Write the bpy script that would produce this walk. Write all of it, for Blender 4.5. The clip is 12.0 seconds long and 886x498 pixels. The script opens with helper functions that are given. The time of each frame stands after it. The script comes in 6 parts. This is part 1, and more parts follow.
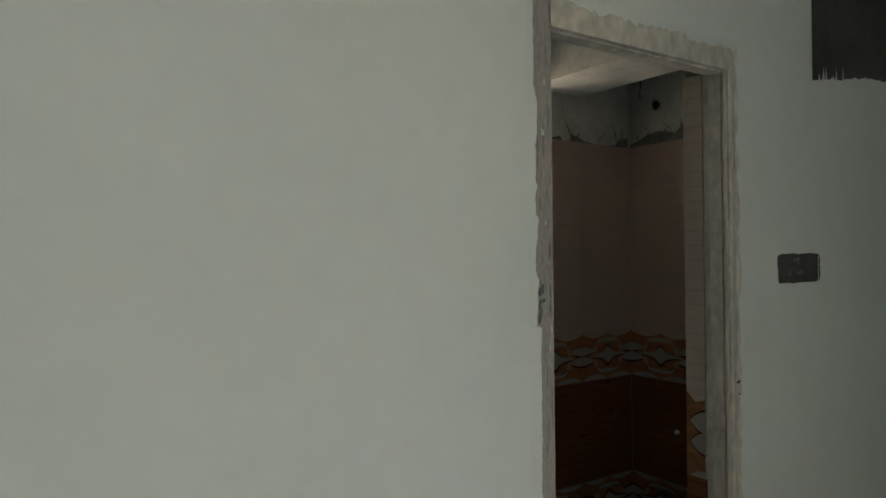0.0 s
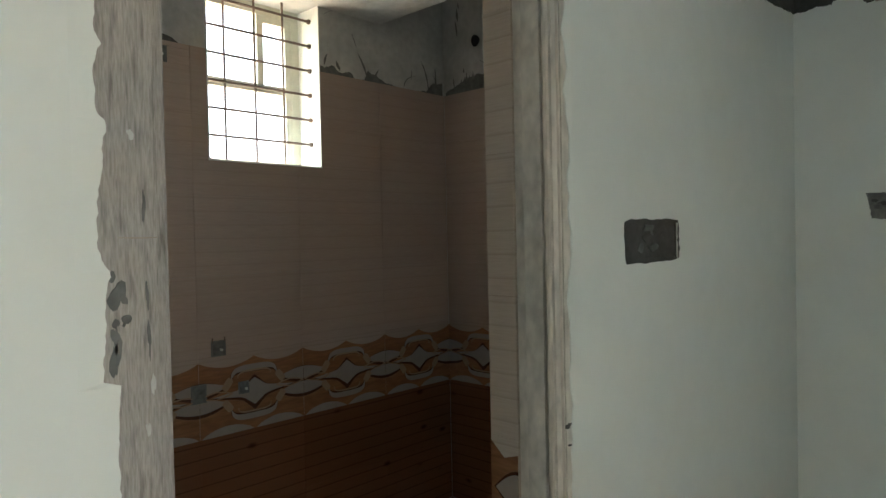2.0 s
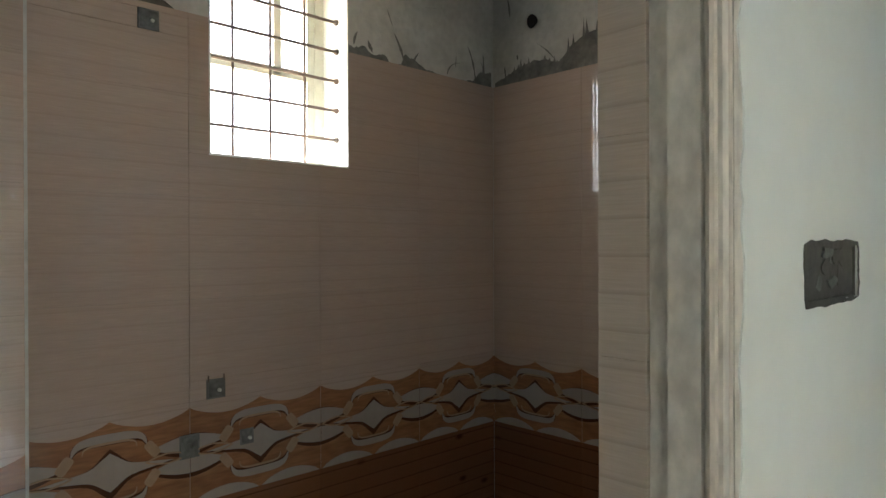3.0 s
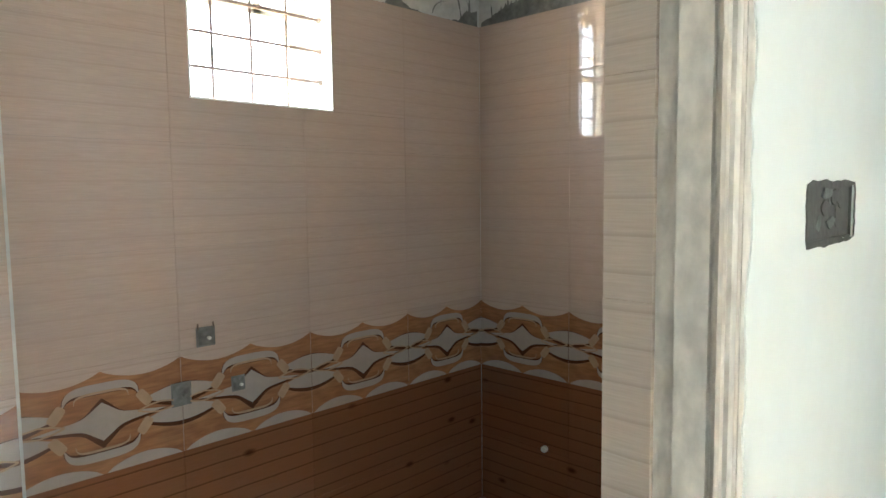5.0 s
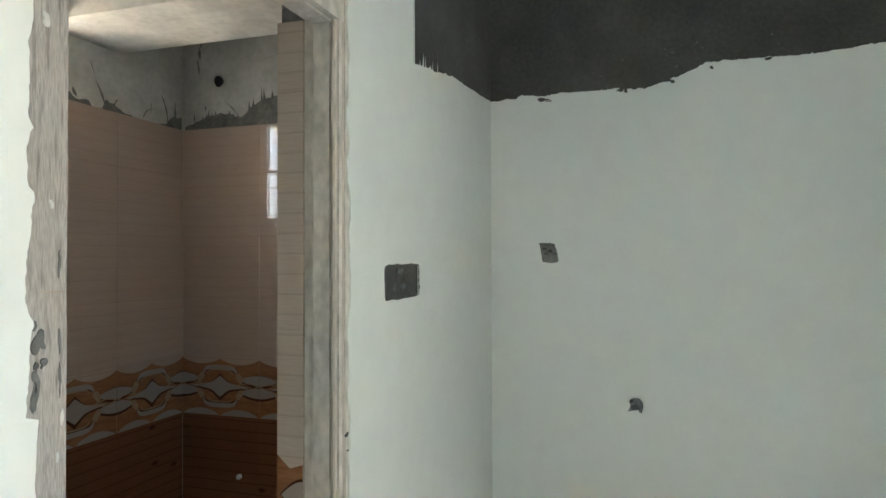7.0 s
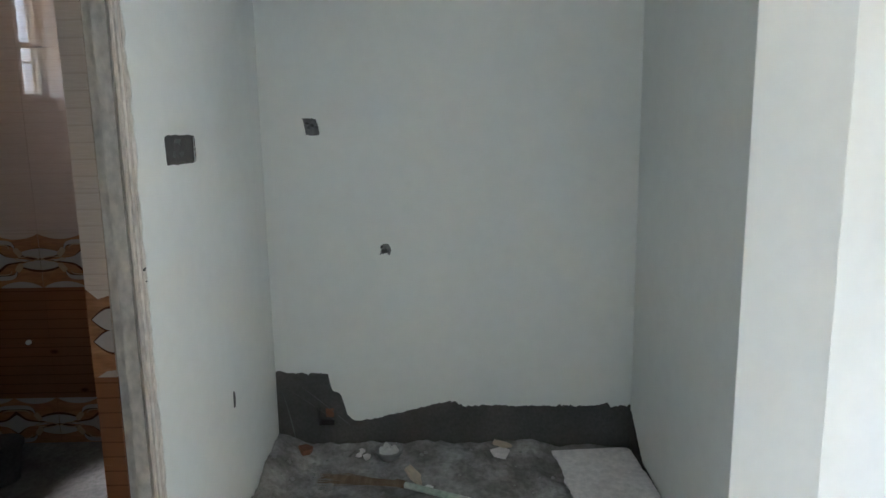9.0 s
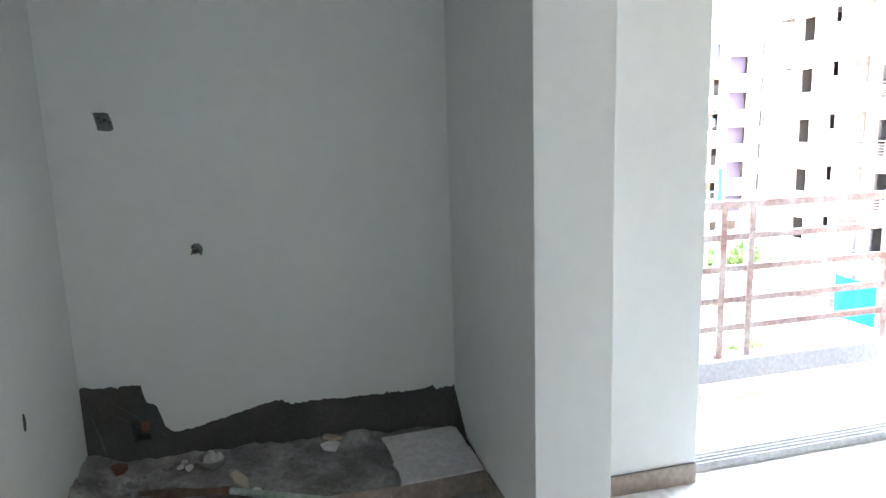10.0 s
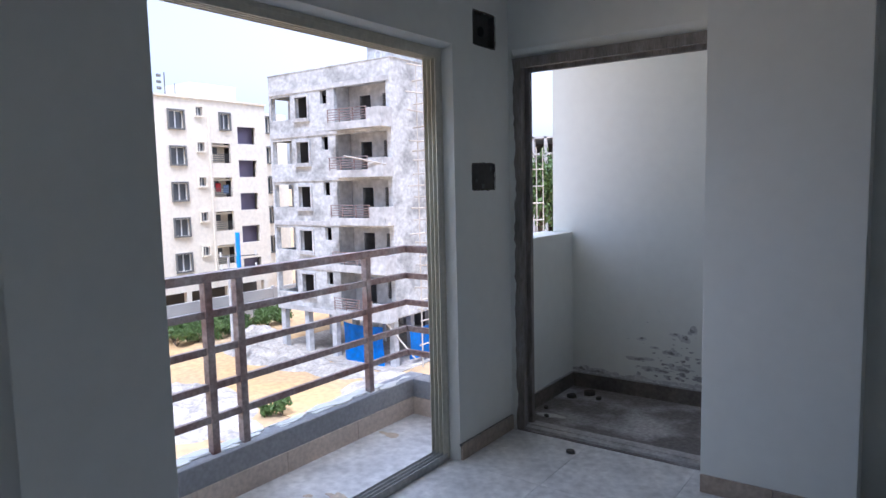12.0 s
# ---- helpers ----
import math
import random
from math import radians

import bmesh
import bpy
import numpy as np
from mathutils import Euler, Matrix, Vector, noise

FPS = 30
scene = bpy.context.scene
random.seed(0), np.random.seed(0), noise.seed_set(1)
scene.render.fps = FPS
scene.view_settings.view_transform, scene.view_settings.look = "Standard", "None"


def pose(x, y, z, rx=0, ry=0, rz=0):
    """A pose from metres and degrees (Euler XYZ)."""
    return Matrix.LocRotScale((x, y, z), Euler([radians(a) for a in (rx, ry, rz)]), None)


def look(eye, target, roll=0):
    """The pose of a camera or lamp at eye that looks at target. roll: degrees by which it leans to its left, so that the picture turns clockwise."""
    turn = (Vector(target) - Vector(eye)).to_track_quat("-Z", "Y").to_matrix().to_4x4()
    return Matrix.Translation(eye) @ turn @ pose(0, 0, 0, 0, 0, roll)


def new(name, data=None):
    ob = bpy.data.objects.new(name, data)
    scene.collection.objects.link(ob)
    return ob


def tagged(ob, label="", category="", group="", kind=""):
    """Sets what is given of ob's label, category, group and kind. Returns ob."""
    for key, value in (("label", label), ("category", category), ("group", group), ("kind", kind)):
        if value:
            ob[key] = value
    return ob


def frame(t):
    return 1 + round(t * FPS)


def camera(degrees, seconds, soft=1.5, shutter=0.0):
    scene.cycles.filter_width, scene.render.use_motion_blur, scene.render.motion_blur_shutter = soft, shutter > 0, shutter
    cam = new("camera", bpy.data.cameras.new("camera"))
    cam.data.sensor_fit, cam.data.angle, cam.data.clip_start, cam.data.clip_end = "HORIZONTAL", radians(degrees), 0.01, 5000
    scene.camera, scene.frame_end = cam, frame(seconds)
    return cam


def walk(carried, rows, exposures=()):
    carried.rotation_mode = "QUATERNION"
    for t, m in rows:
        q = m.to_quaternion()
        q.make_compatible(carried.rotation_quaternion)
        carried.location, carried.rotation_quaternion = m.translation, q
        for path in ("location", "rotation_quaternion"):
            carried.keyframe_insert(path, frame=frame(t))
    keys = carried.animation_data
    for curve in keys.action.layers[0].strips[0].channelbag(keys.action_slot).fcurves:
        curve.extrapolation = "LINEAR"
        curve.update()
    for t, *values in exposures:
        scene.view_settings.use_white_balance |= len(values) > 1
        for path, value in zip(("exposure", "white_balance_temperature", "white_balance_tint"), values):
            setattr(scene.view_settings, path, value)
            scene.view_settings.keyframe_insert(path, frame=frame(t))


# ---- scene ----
cam = camera(67.6, 12.0)
PATH = [
    (0, (0.089, 0.217, 1.592), (1.198, 1.881, 1.613), -0.5),
    (0.5, (0.241, 0.22, 1.609), (1.512, 1.765, 1.597), -0.2),
    (1, (0.448, 0.349, 1.581), (1.78, 1.84, 1.535), -0.7),
    (1.5, (0.623, 0.493, 1.59), (2.046, 1.897, 1.576), -0.3),
    (2, (0.83, 0.665, 1.563), (2.274, 2.048, 1.526), -1.2),
    (2.5, (0.99, 0.838, 1.577), (2.389, 2.267, 1.558), -0.9),
    (3, (1.087, 1.007, 1.582), (2.475, 2.447, 1.577), -0.2),
    (3.5, (1.122, 1.074, 1.581), (2.502, 2.516, 1.465), -0.4),
    (3.7, (1.118, 1.082, 1.577), (2.505, 2.51, 1.38), -0.3),
    (5.3, (1.044, 0.999, 1.58), (2.502, 2.36, 1.438), -0.8),
    (5.5, (0.999, 0.952, 1.584), (2.497, 2.272, 1.467), -1.0),
    (6, (0.856, 0.804, 1.582), (2.491, 1.952, 1.491), 0.6),
    (6.5, (0.73, 0.701, 1.614), (2.479, 1.672, 1.59), 1.3),
    (7, (0.527, 0.67, 1.601), (2.429, 1.287, 1.633), -0.2),
    (7.2, (0.45, 0.656, 1.617), (2.393, 1.131, 1.642), -0.0),
    (8.8, (0.069, 0.519, 1.574), (2.049, 0.555, 1.293), -1.1),
    (9, (0.049, 0.51, 1.571), (2.021, 0.494, 1.238), -0.9),
    (9.5, (0.024, 0.474, 1.553), (1.983, 0.285, 1.195), -1.5),
    (10, (0.004, 0.403, 1.545), (1.913, -0.079, 1.194), -1.8),
    (10.5, (0.027, 0.327, 1.585), (1.816, -0.496, 1.238), -1.4),
    (11, (0.13, 0.24, 1.541), (1.766, -0.87, 1.238), -1.5),
    (11.5, (0.248, 0.129, 1.55), (1.62, -1.315, 1.371), -0.9),
    (12, (0.319, -0.078, 1.523), (1.487, -1.689, 1.328), -1.3),
]
walk(cam, [(t, look(eye, target, roll)) for t, eye, target, roll in PATH],
     exposures=[(0.0, 2.87, 6200, 6), (0.5, 3.08, 6180, 6), (1.0, 3.47, 6150, 6), (1.5, 3.62, 6150, 6), (2.5, 4.05, 6180, 9), (3.7, 4.95, 6130, 10), (5.5, 5.7, 6020, 9), (6.0, 5.33, 6030, 8),
                (6.5, 5.03, 6000, 7), (7.2, 4.6, 5950, 9), (9.0, 4.33, 5650, 15), (9.5, 4.28, 5530, 15), (10.0, 4.08, 5580, 15), (10.5, 3.22, 5340, 15), (11.0, 2.2, 5090, 17), (11.5, 1.45, 5080, 18),
                (12.0, 0.97, 5150, 20)])

# world, sun and the light that falls through the openings
world = bpy.data.worlds.new("overcast_sky")
scene.world = world
world.use_nodes = True
wn = world.node_tree
wn.nodes.clear()
sky = wn.nodes.new("ShaderNodeTexSky")
sky.sky_type = "NISHITA"
sky.sun_disc = False
sky.sun_elevation, sky.sun_rotation = radians(58), radians(200)
sky.air_density, sky.dust_density, sky.ozone_density = 1.0, 4.0, 0.3
bg = wn.nodes.new("ShaderNodeBackground")
bg.inputs["Strength"].default_value = 0.15
out = wn.nodes.new("ShaderNodeOutputWorld")
grey = wn.nodes.new("ShaderNodeHueSaturation")
grey.inputs["Saturation"].default_value = 0.35
wn.links.new(sky.outputs[0], grey.inputs["Color"])
wn.links.new(grey.outputs[0], bg.inputs[0])
wn.links.new(bg.outputs[0], out.inputs[0])

sun = new("sun", bpy.data.lights.new("sun", "SUN"))
sun.data.energy, sun.data.angle, sun.data.color = 2.7, radians(12), (1.0, 0.96, 0.9)
sun.matrix_world = look((0, 0, 30), (10, -18, -9))


def window_light(name, x, y, z, rx, rz, w, h, power, colour):
    """Skylight coming in through one real opening."""
    lamp = new(name, bpy.data.lights.new(name, "AREA"))
    lamp.data.shape, lamp.data.size, lamp.data.size_y = "RECTANGLE", w, h
    lamp.data.energy, lamp.data.color = power, colour
    lamp.matrix_world = pose(x, y, z, rx, 0, rz)
    return lamp


window_light("balcony_skylight", 3.12, -2.14, 1.45, 48, 70, 1.6, 1.6, 6.5, (0.87, 0.95, 1.0))
window_light("utility_skylight", 2.66, -4.14, 1.86, 90, 90, 0.85, 1.35, 1.5, (0.93, 0.97, 1.0))
window_light("bathroom_skylight", 2.04, 2.835, 2.11, -90, 0, 0.41, 0.55, 0.22, (0.95, 0.98, 1.0))


# ---------------------------------------------------------------- materials
def material(name, colour, rough=0.6, metal=0.0, spots=None, scale=3.0, amount=0.35, grain=40.0, bump=0.15, spec=0.5,
             spread=(0.35, 0.65), per_object=0.0, stretch=(1, 1, 1)):
    """Base colour with stains at a large scale and grain at a small one, and a fine relief."""
    m = bpy.data.materials.new(name)
    m.use_nodes = True
    nt = m.node_tree
    b = nt.nodes["Principled BSDF"]
    b.inputs["Roughness"].default_value = rough
    b.inputs["Metallic"].default_value = metal
    b.inputs["Specular IOR Level"].default_value = spec
    co = nt.nodes.new("ShaderNodeTexCoord")
    mp = nt.nodes.new("ShaderNodeMapping")
    mp.inputs["Scale"].default_value = stretch
    nt.links.new(co.outputs["Object"], mp.inputs[0])
    big = nt.nodes.new("ShaderNodeTexNoise")
    big.inputs["Scale"].default_value, big.inputs["Detail"].default_value = scale, 6
    small = nt.nodes.new("ShaderNodeTexNoise")
    small.inputs["Scale"].default_value, small.inputs["Detail"].default_value = grain, 5
    nt.links.new(mp.outputs[0], big.inputs[0])
    nt.links.new(mp.outputs[0], small.inputs[0])
    ramp = nt.nodes.new("ShaderNodeMapRange")
    ramp.inputs["From Min"].default_value, ramp.inputs["From Max"].default_value = spread
    ramp.inputs["To Max"].default_value = amount
    nt.links.new(big.outputs[0], ramp.inputs[0])
    mix = nt.nodes.new("ShaderNodeMix")
    mix.data_type = "RGBA"
    spots = spots or tuple(c * 0.7 for c in colour)
    mix.inputs[6].default_value, mix.inputs[7].default_value = (*colour, 1), (*spots, 1)
    nt.links.new(ramp.outputs[0], mix.inputs[0])
    fine = nt.nodes.new("ShaderNodeMapRange")
    fine.inputs["From Min"].default_value, fine.inputs["From Max"].default_value = 0.25, 0.75
    fine.inputs["To Min"].default_value, fine.inputs["To Max"].default_value = 1 - amount * 0.35, 1 + amount * 0.35
    nt.links.new(small.outputs[0], fine.inputs[0])
    hsv = nt.nodes.new("ShaderNodeHueSaturation")
    nt.links.new(mix.outputs[2], hsv.inputs["Color"])
    value = fine.outputs[0]
    if per_object:
        info = nt.nodes.new("ShaderNodeObjectInfo")
        vary = nt.nodes.new("ShaderNodeMapRange")
        vary.inputs["To Min"].default_value, vary.inputs["To Max"].default_value = 1 - per_object, 1 + per_object
        nt.links.new(info.outputs["Random"], vary.inputs[0])
        times = nt.nodes.new("ShaderNodeMath")
        times.operation = "MULTIPLY"
        nt.links.new(vary.outputs[0], times.inputs[0])
        nt.links.new(fine.outputs[0], times.inputs[1])
        value = times.outputs[0]
    nt.links.new(value, hsv.inputs["Value"])
    nt.links.new(hsv.outputs[0], b.inputs["Base Color"])
    if bump:
        bp = nt.nodes.new("ShaderNodeBump")
        bp.inputs["Strength"].default_value, bp.inputs["Distance"].default_value = bump, 0.01
        nt.links.new(small.outputs[0], bp.inputs["Height"])
        nt.links.new(bp.outputs[0], b.inputs["Normal"])
    return m


def lined_tile(name, colour, line, pitch, rough, knots=0.0, knot_colour=(0.05, 0.015, 0.006), per_object=0.05, offset=0.0):
    """Glazed wall tile printed with a stack of narrow planks: thin dark lines every pitch metres up the wall, streaked grain, knots."""
    m = material(name, colour, rough, amount=0.24, scale=2.0, grain=30, bump=0.0, spots=tuple(c * 0.82 for c in colour), per_object=per_object,
                 stretch=(0.6, 0.6, 14))
    nt = m.node_tree
    b = nt.nodes["Principled BSDF"]
    hsv = nt.nodes["Hue/Saturation/Value"]
    geo = nt.nodes.new("ShaderNodeNewGeometry")
    sep = nt.nodes.new("ShaderNodeSeparateXYZ")
    nt.links.new(geo.outputs["Position"], sep.inputs[0])
    wob = nt.nodes.new("ShaderNodeTexNoise")
    wob.inputs["Scale"].default_value = 9
    nt.links.new(geo.outputs["Position"], wob.inputs[0])
    add = nt.nodes.new("ShaderNodeMath")
    add.operation, add.inputs[1].default_value = "MULTIPLY_ADD", 0.004
    nt.links.new(wob.outputs[0], add.inputs[0])
    nt.links.new(sep.outputs[2], add.inputs[2])
    off = nt.nodes.new("ShaderNodeMath")
    off.operation, off.inputs[1].default_value = "ADD", offset
    nt.links.new(add.outputs[0], off.inputs[0])
    mod = nt.nodes.new("ShaderNodeMath")
    mod.operation, mod.inputs[1].default_value = "FLOORED_MODULO", pitch
    nt.links.new(off.outputs[0], mod.inputs[0])
    edge = nt.nodes.new("ShaderNodeMapRange")
    edge.inputs["From Min"].default_value, edge.inputs["From Max"].default_value = 0.0015, 0.0055
    edge.inputs["To Min"].default_value, edge.inputs["To Max"].default_value = 1.0, 0.0
    nt.links.new(mod.outputs[0], edge.inputs[0])
    mix = nt.nodes.new("ShaderNodeMix")
    mix.data_type = "RGBA"
    mix.inputs[7].default_value = (*line, 1)
    nt.links.new(edge.outputs[0], mix.inputs[0])
    nt.links.new(hsv.outputs[0], mix.inputs[6])
    last = mix.outputs[2]
    if knots:
        vor = nt.nodes.new("ShaderNodeTexVoronoi")
        vor.inputs["Scale"].default_value = 7.0
        sq = nt.nodes.new("ShaderNodeMapping")
        sq.inputs["Scale"].default_value = (1, 1, 1.9)
        nt.links.new(geo.outputs["Position"], sq.inputs[0])
        nt.links.new(sq.outputs[0], vor.inputs[0])
        spot = nt.nodes.new("ShaderNodeMapRange")
        spot.inputs["From Min"].default_value, spot.inputs["From Max"].default_value = 0.06, 0.17
        spot.inputs["To Min"].default_value, spot.inputs["To Max"].default_value = knots, 0.0
        nt.links.new(vor.outputs["Distance"], spot.inputs[0])
        mk = nt.nodes.new("ShaderNodeMix")
        mk.data_type = "RGBA"
        mk.inputs[7].default_value = (*knot_colour, 1)
        nt.links.new(spot.outputs[0], mk.inputs[0])
        nt.links.new(last, mk.inputs[6])
        last = mk.outputs[2]
    nt.links.new(last, b.inputs["Base Color"])
    bp = nt.nodes.new("ShaderNodeBump")
    bp.inputs["Strength"].default_value, bp.inputs["Distance"].default_value = 0.06, 0.002
    bp.invert = True
    nt.links.new(edge.outputs[0], bp.inputs["Height"])
    nt.links.new(bp.outputs[0], b.inputs["Normal"])
    return m


PUTTY = material("white_putty", (0.81, 0.825, 0.775), 0.62, amount=0.06, scale=1.1, grain=14, bump=0.02, spec=0.3)
PLASTER = material("limewashed_plaster", (0.62, 0.61, 0.57), 0.85, spots=(0.2, 0.2, 0.19), scale=5, amount=0.4, bump=0.3)
CEMENT = material("dark_cement_render", (0.064, 0.062, 0.056), 0.92, spots=(0.125, 0.117, 0.103), scale=5, amount=0.6, grain=60, bump=0.3)
MORTAR = material("grey_mortar", (0.13, 0.13, 0.122), 0.95, spots=(0.24, 0.235, 0.22), scale=14, amount=0.7, grain=60, bump=0.5)
SCREED = material("dusty_cement_screed", (0.20, 0.195, 0.185), 0.95, spots=(0.42, 0.41, 0.39), scale=5, amount=0.8, grain=55, bump=0.9)
MARBLE = material("dusty_floor_tile", (0.74, 0.74, 0.72), 0.32, spots=(0.52, 0.52, 0.51), scale=4, amount=0.75, grain=18, bump=0.04, per_object=0.03)
RUBBLE = material("loose_cement_rubble", (0.17, 0.162, 0.148), 0.97, spots=(0.46, 0.44, 0.41), scale=7, amount=0.75, grain=42, bump=1.0)
RUBBLEDARK = material("dark_screed", (0.085, 0.078, 0.07), 0.9, spots=(0.17, 0.16, 0.145), scale=5, amount=0.8, grain=45, bump=0.8)
UTILITYFLOOR = material("stained_dusty_screed", (0.19, 0.175, 0.165), 0.9, spots=(0.50, 0.49, 0.48), scale=2.6, amount=0.85, grain=40, bump=0.4, spread=(0.47, 0.64))
GROUT = material("grey_grout", (0.3, 0.3, 0.29), 0.9)
SKIRTING = material("beige_skirting_tile", (0.42, 0.35, 0.28), 0.4, spots=(0.30, 0.24, 0.19), scale=9, amount=0.6, bump=0.05, per_object=0.06)
FRAMESTONE = material("weathered_door_frame", (0.66, 0.61, 0.53), 0.75, spots=(0.53, 0.495, 0.43), scale=5, amount=0.7, grain=26, bump=0.25,
                      spread=(0.44, 0.76), stretch=(1.5, 1.5, 1.0))
FRAMEBEAD = material("warm_door_frame_bead", (0.64, 0.57, 0.48), 0.7, spots=(0.47, 0.42, 0.35), scale=5, amount=0.6, grain=40, bump=0.2, stretch=(3, 3, 0.8))
# flaked and streaked; its base is also darkened to offset brighter light here
FRAMEWORN_DIM = material("flaking_dimmed_door_frame", (0.40, 0.367, 0.329), 0.8, spots=(0.15, 0.135, 0.115), scale=7, amount=0.75, grain=26, bump=0.35, spread=(0.54, 0.74),
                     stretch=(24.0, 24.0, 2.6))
FRAMEDARK = material("grey_brown_door_frame", (0.19, 0.17, 0.15), 0.8, spots=(0.33, 0.31, 0.28), scale=7, amount=0.7, grain=40, bump=0.3, stretch=(3, 3, 0.6))
PUTTYEDGE = material("smeared_putty", (0.62, 0.62, 0.58), 0.8, amount=0.4, scale=18, bump=0.4)
ALU = material("cream_aluminium", (0.62, 0.60, 0.50), 0.35, spots=(0.5, 0.48, 0.40), amount=0.3, bump=0.02, spec=0.5)
CREAM = lined_tile("cream_plank_tile", (0.47, 0.365, 0.30), (0.428, 0.33, 0.27), 0.0425, 0.02, knots=0.10, knot_colour=(0.42, 0.29, 0.19), per_object=0.02)
# same cream tile with stronger lines, lightened as if lit from the room
CREAM_LIT = lined_tile("cream_plank_tile_lit", (0.54, 0.45, 0.365), (0.455, 0.373, 0.30), 0.0425, 0.15, per_object=0.0)
CREAM_BAND = lined_tile("cream_band_tile", (0.47, 0.365, 0.30), (0.41, 0.315, 0.255), 0.0425, 0.10)
BROWN = lined_tile("brown_plank_tile", (0.195, 0.082, 0.037), (0.100, 0.040, 0.017), 0.0425, 0.14, knots=0.85)
OCHRE = material("ochre_wood_print", (0.33, 0.165, 0.08), 0.14, spots=(0.19, 0.085, 0.04), scale=5, amount=0.7, grain=30, bump=0.03, stretch=(0.6, 0.6, 4))
OCHREDARK = material("brown_wood_print_edge", (0.085, 0.034, 0.016), 0.2, amount=0.4, scale=8, bump=0)
PEARL = material("pearl_white_glaze", (0.37, 0.315, 0.27), 0.09, amount=0.15, scale=6, bump=0.0)
TAN = material("tan_glaze", (0.40, 0.27, 0.175), 0.12, amount=0.4, scale=10, bump=0.0)
IRON = material("rusty_iron_bar", (0.10, 0.075, 0.06), 0.75, spots=(0.20, 0.12, 0.08), scale=20, amount=0.6, bump=0.3)
PRIMER = material("red_oxide_primer", (0.20, 0.115, 0.098), 0.6, spots=(0.33, 0.29, 0.275), scale=5, amount=0.9, bump=0.15)
GREYPAINT = material("dusty_grey_cement_paint", (0.27, 0.28, 0.295), 0.85, spots=(0.42, 0.42, 0.42), scale=3, amount=0.45, bump=0.2)
# black for the shade inside holes that are not cut
BLACK = material("black_hole_shade", (0.015, 0.015, 0.015), 0.9, amount=0.5, bump=0.2)
METALBOX = material("galvanised_box", (0.22, 0.23, 0.23), 0.5, metal=0.5, spots=(0.09, 0.09, 0.09), scale=20, amount=0.7, bump=0.3)
WHITEFRAME = material("cream_window_frame", (0.62, 0.62, 0.52), 0.45, amount=0.2, bump=0.03)
STEELGREY = material("grey_cement_skim", (0.17, 0.17, 0.165), 0.9, spots=(0.09, 0.09, 0.085), scale=30, amount=0.7, grain=90, bump=0.4)
REDBRICK = material("red_clay_brick", (0.24, 0.115, 0.065), 0.9, spots=(0.2, 0.08, 0.05), scale=12, amount=0.6, bump=0.5)


# ---------------------------------------------------------------- mesh helpers
def link_mesh(name, bm, mat, parent=None, label=""):
    me = bpy.data.meshes.new(name)
    bm.normal_update()
    bm.to_mesh(me)
    bm.free()
    me.materials.append(mat)
    ob = new(name, me)
    if parent is not None:
        ob.parent = parent
    if label:
        ob["label"] = label
    return ob


def part(name, bm, mat, parent, label=""):
    return link_mesh(name, bm, mat, parent, label)


def box(bm, x0, x1, y0, y1, z0, z1):
    x0, x1 = min(x0, x1), max(x0, x1)
    y0, y1 = min(y0, y1), max(y0, y1)
    z0, z1 = min(z0, z1), max(z0, z1)
    v = [bm.verts.new((x, y, z)) for z in (z0, z1) for y in (y0, y1) for x in (x0, x1)]
    for f in ((0, 2, 3, 1), (4, 5, 7, 6), (0, 1, 5, 4), (1, 3, 7, 5), (3, 2, 6, 7), (2, 0, 4, 6)):
        bm.faces.new([v[i] for i in f])
    return v


def boxes(*specs):
    bm = bmesh.new()
    for s in specs:
        box(bm, *s)
    return bm


def bevelled(bm, width, segments=2):
    bmesh.ops.bevel(bm, geom=list(bm.edges), offset=width, segments=segments, profile=0.6, affect="EDGES")
    return bm


def prism(bm, outline, place, depth):
    """A plate: a closed outline (u, v) set on a wall by place(u, v, w), depth thick."""
    front = [bm.verts.new(place(u, v, depth)) for u, v in outline]
    back = [bm.verts.new(place(u, v, 0.0)) for u, v in outline]
    bm.faces.new(front)
    n = len(outline)
    for i in range(n):
        j = (i + 1) % n
        bm.faces.new((front[i], back[i], back[j], front[j]))
    return bm


def tube(bm, a, b, r, n=8, r2=None):
    a, b = Vector(a), Vector(b)
    q = (b - a).to_track_quat("Z", "Y")
    r2 = r if r2 is None else r2
    ra, rb = [], []
    for i in range(n):
        c, s = math.cos(2 * math.pi * i / n), math.sin(2 * math.pi * i / n)
        ra.append(bm.verts.new(a + q @ Vector((c * r, s * r, 0))))
        rb.append(bm.verts.new(b + q @ Vector((c * r2, s * r2, 0))))
    for i in range(n):
        j = (i + 1) % n
        bm.faces.new((ra[i], ra[j], rb[j], rb[i]))
    bm.faces.new(ra[::-1])
    bm.faces.new(rb)
    return bm


def structure(ob, label, category):
    return tagged(ob, label, category, kind="structure")


def group_empty(name, x=0, y=0, z=0):
    e = new(name)
    e.location = (x, y, z)
    return e


def keep_place(ob, parent):
    """Hang ob on parent with no shift."""
    ob.parent = parent
    ob.matrix_parent_inverse = Matrix.Translation(-Vector(parent.location))
    return ob


def piece(name, mesh, parent, m, label=""):
    """One of many alike pieces that share a mesh."""
    ob = new(name, mesh)
    ob.parent = parent
    ob.matrix_parent_inverse = Matrix.Translation(-Vector(parent.location))
    ob.matrix_basis = m
    if label:
        ob["label"] = label
    return ob


def ragged(n, spread, seed, rough=1.0):
    """n offsets that wander like a torn edge."""
    rnd = random.Random(seed)
    out = []
    v = 0.0
    for i in range(n):
        v = 0.6 * v + rnd.uniform(-spread, spread) * rough
        out.append(v)
    return out

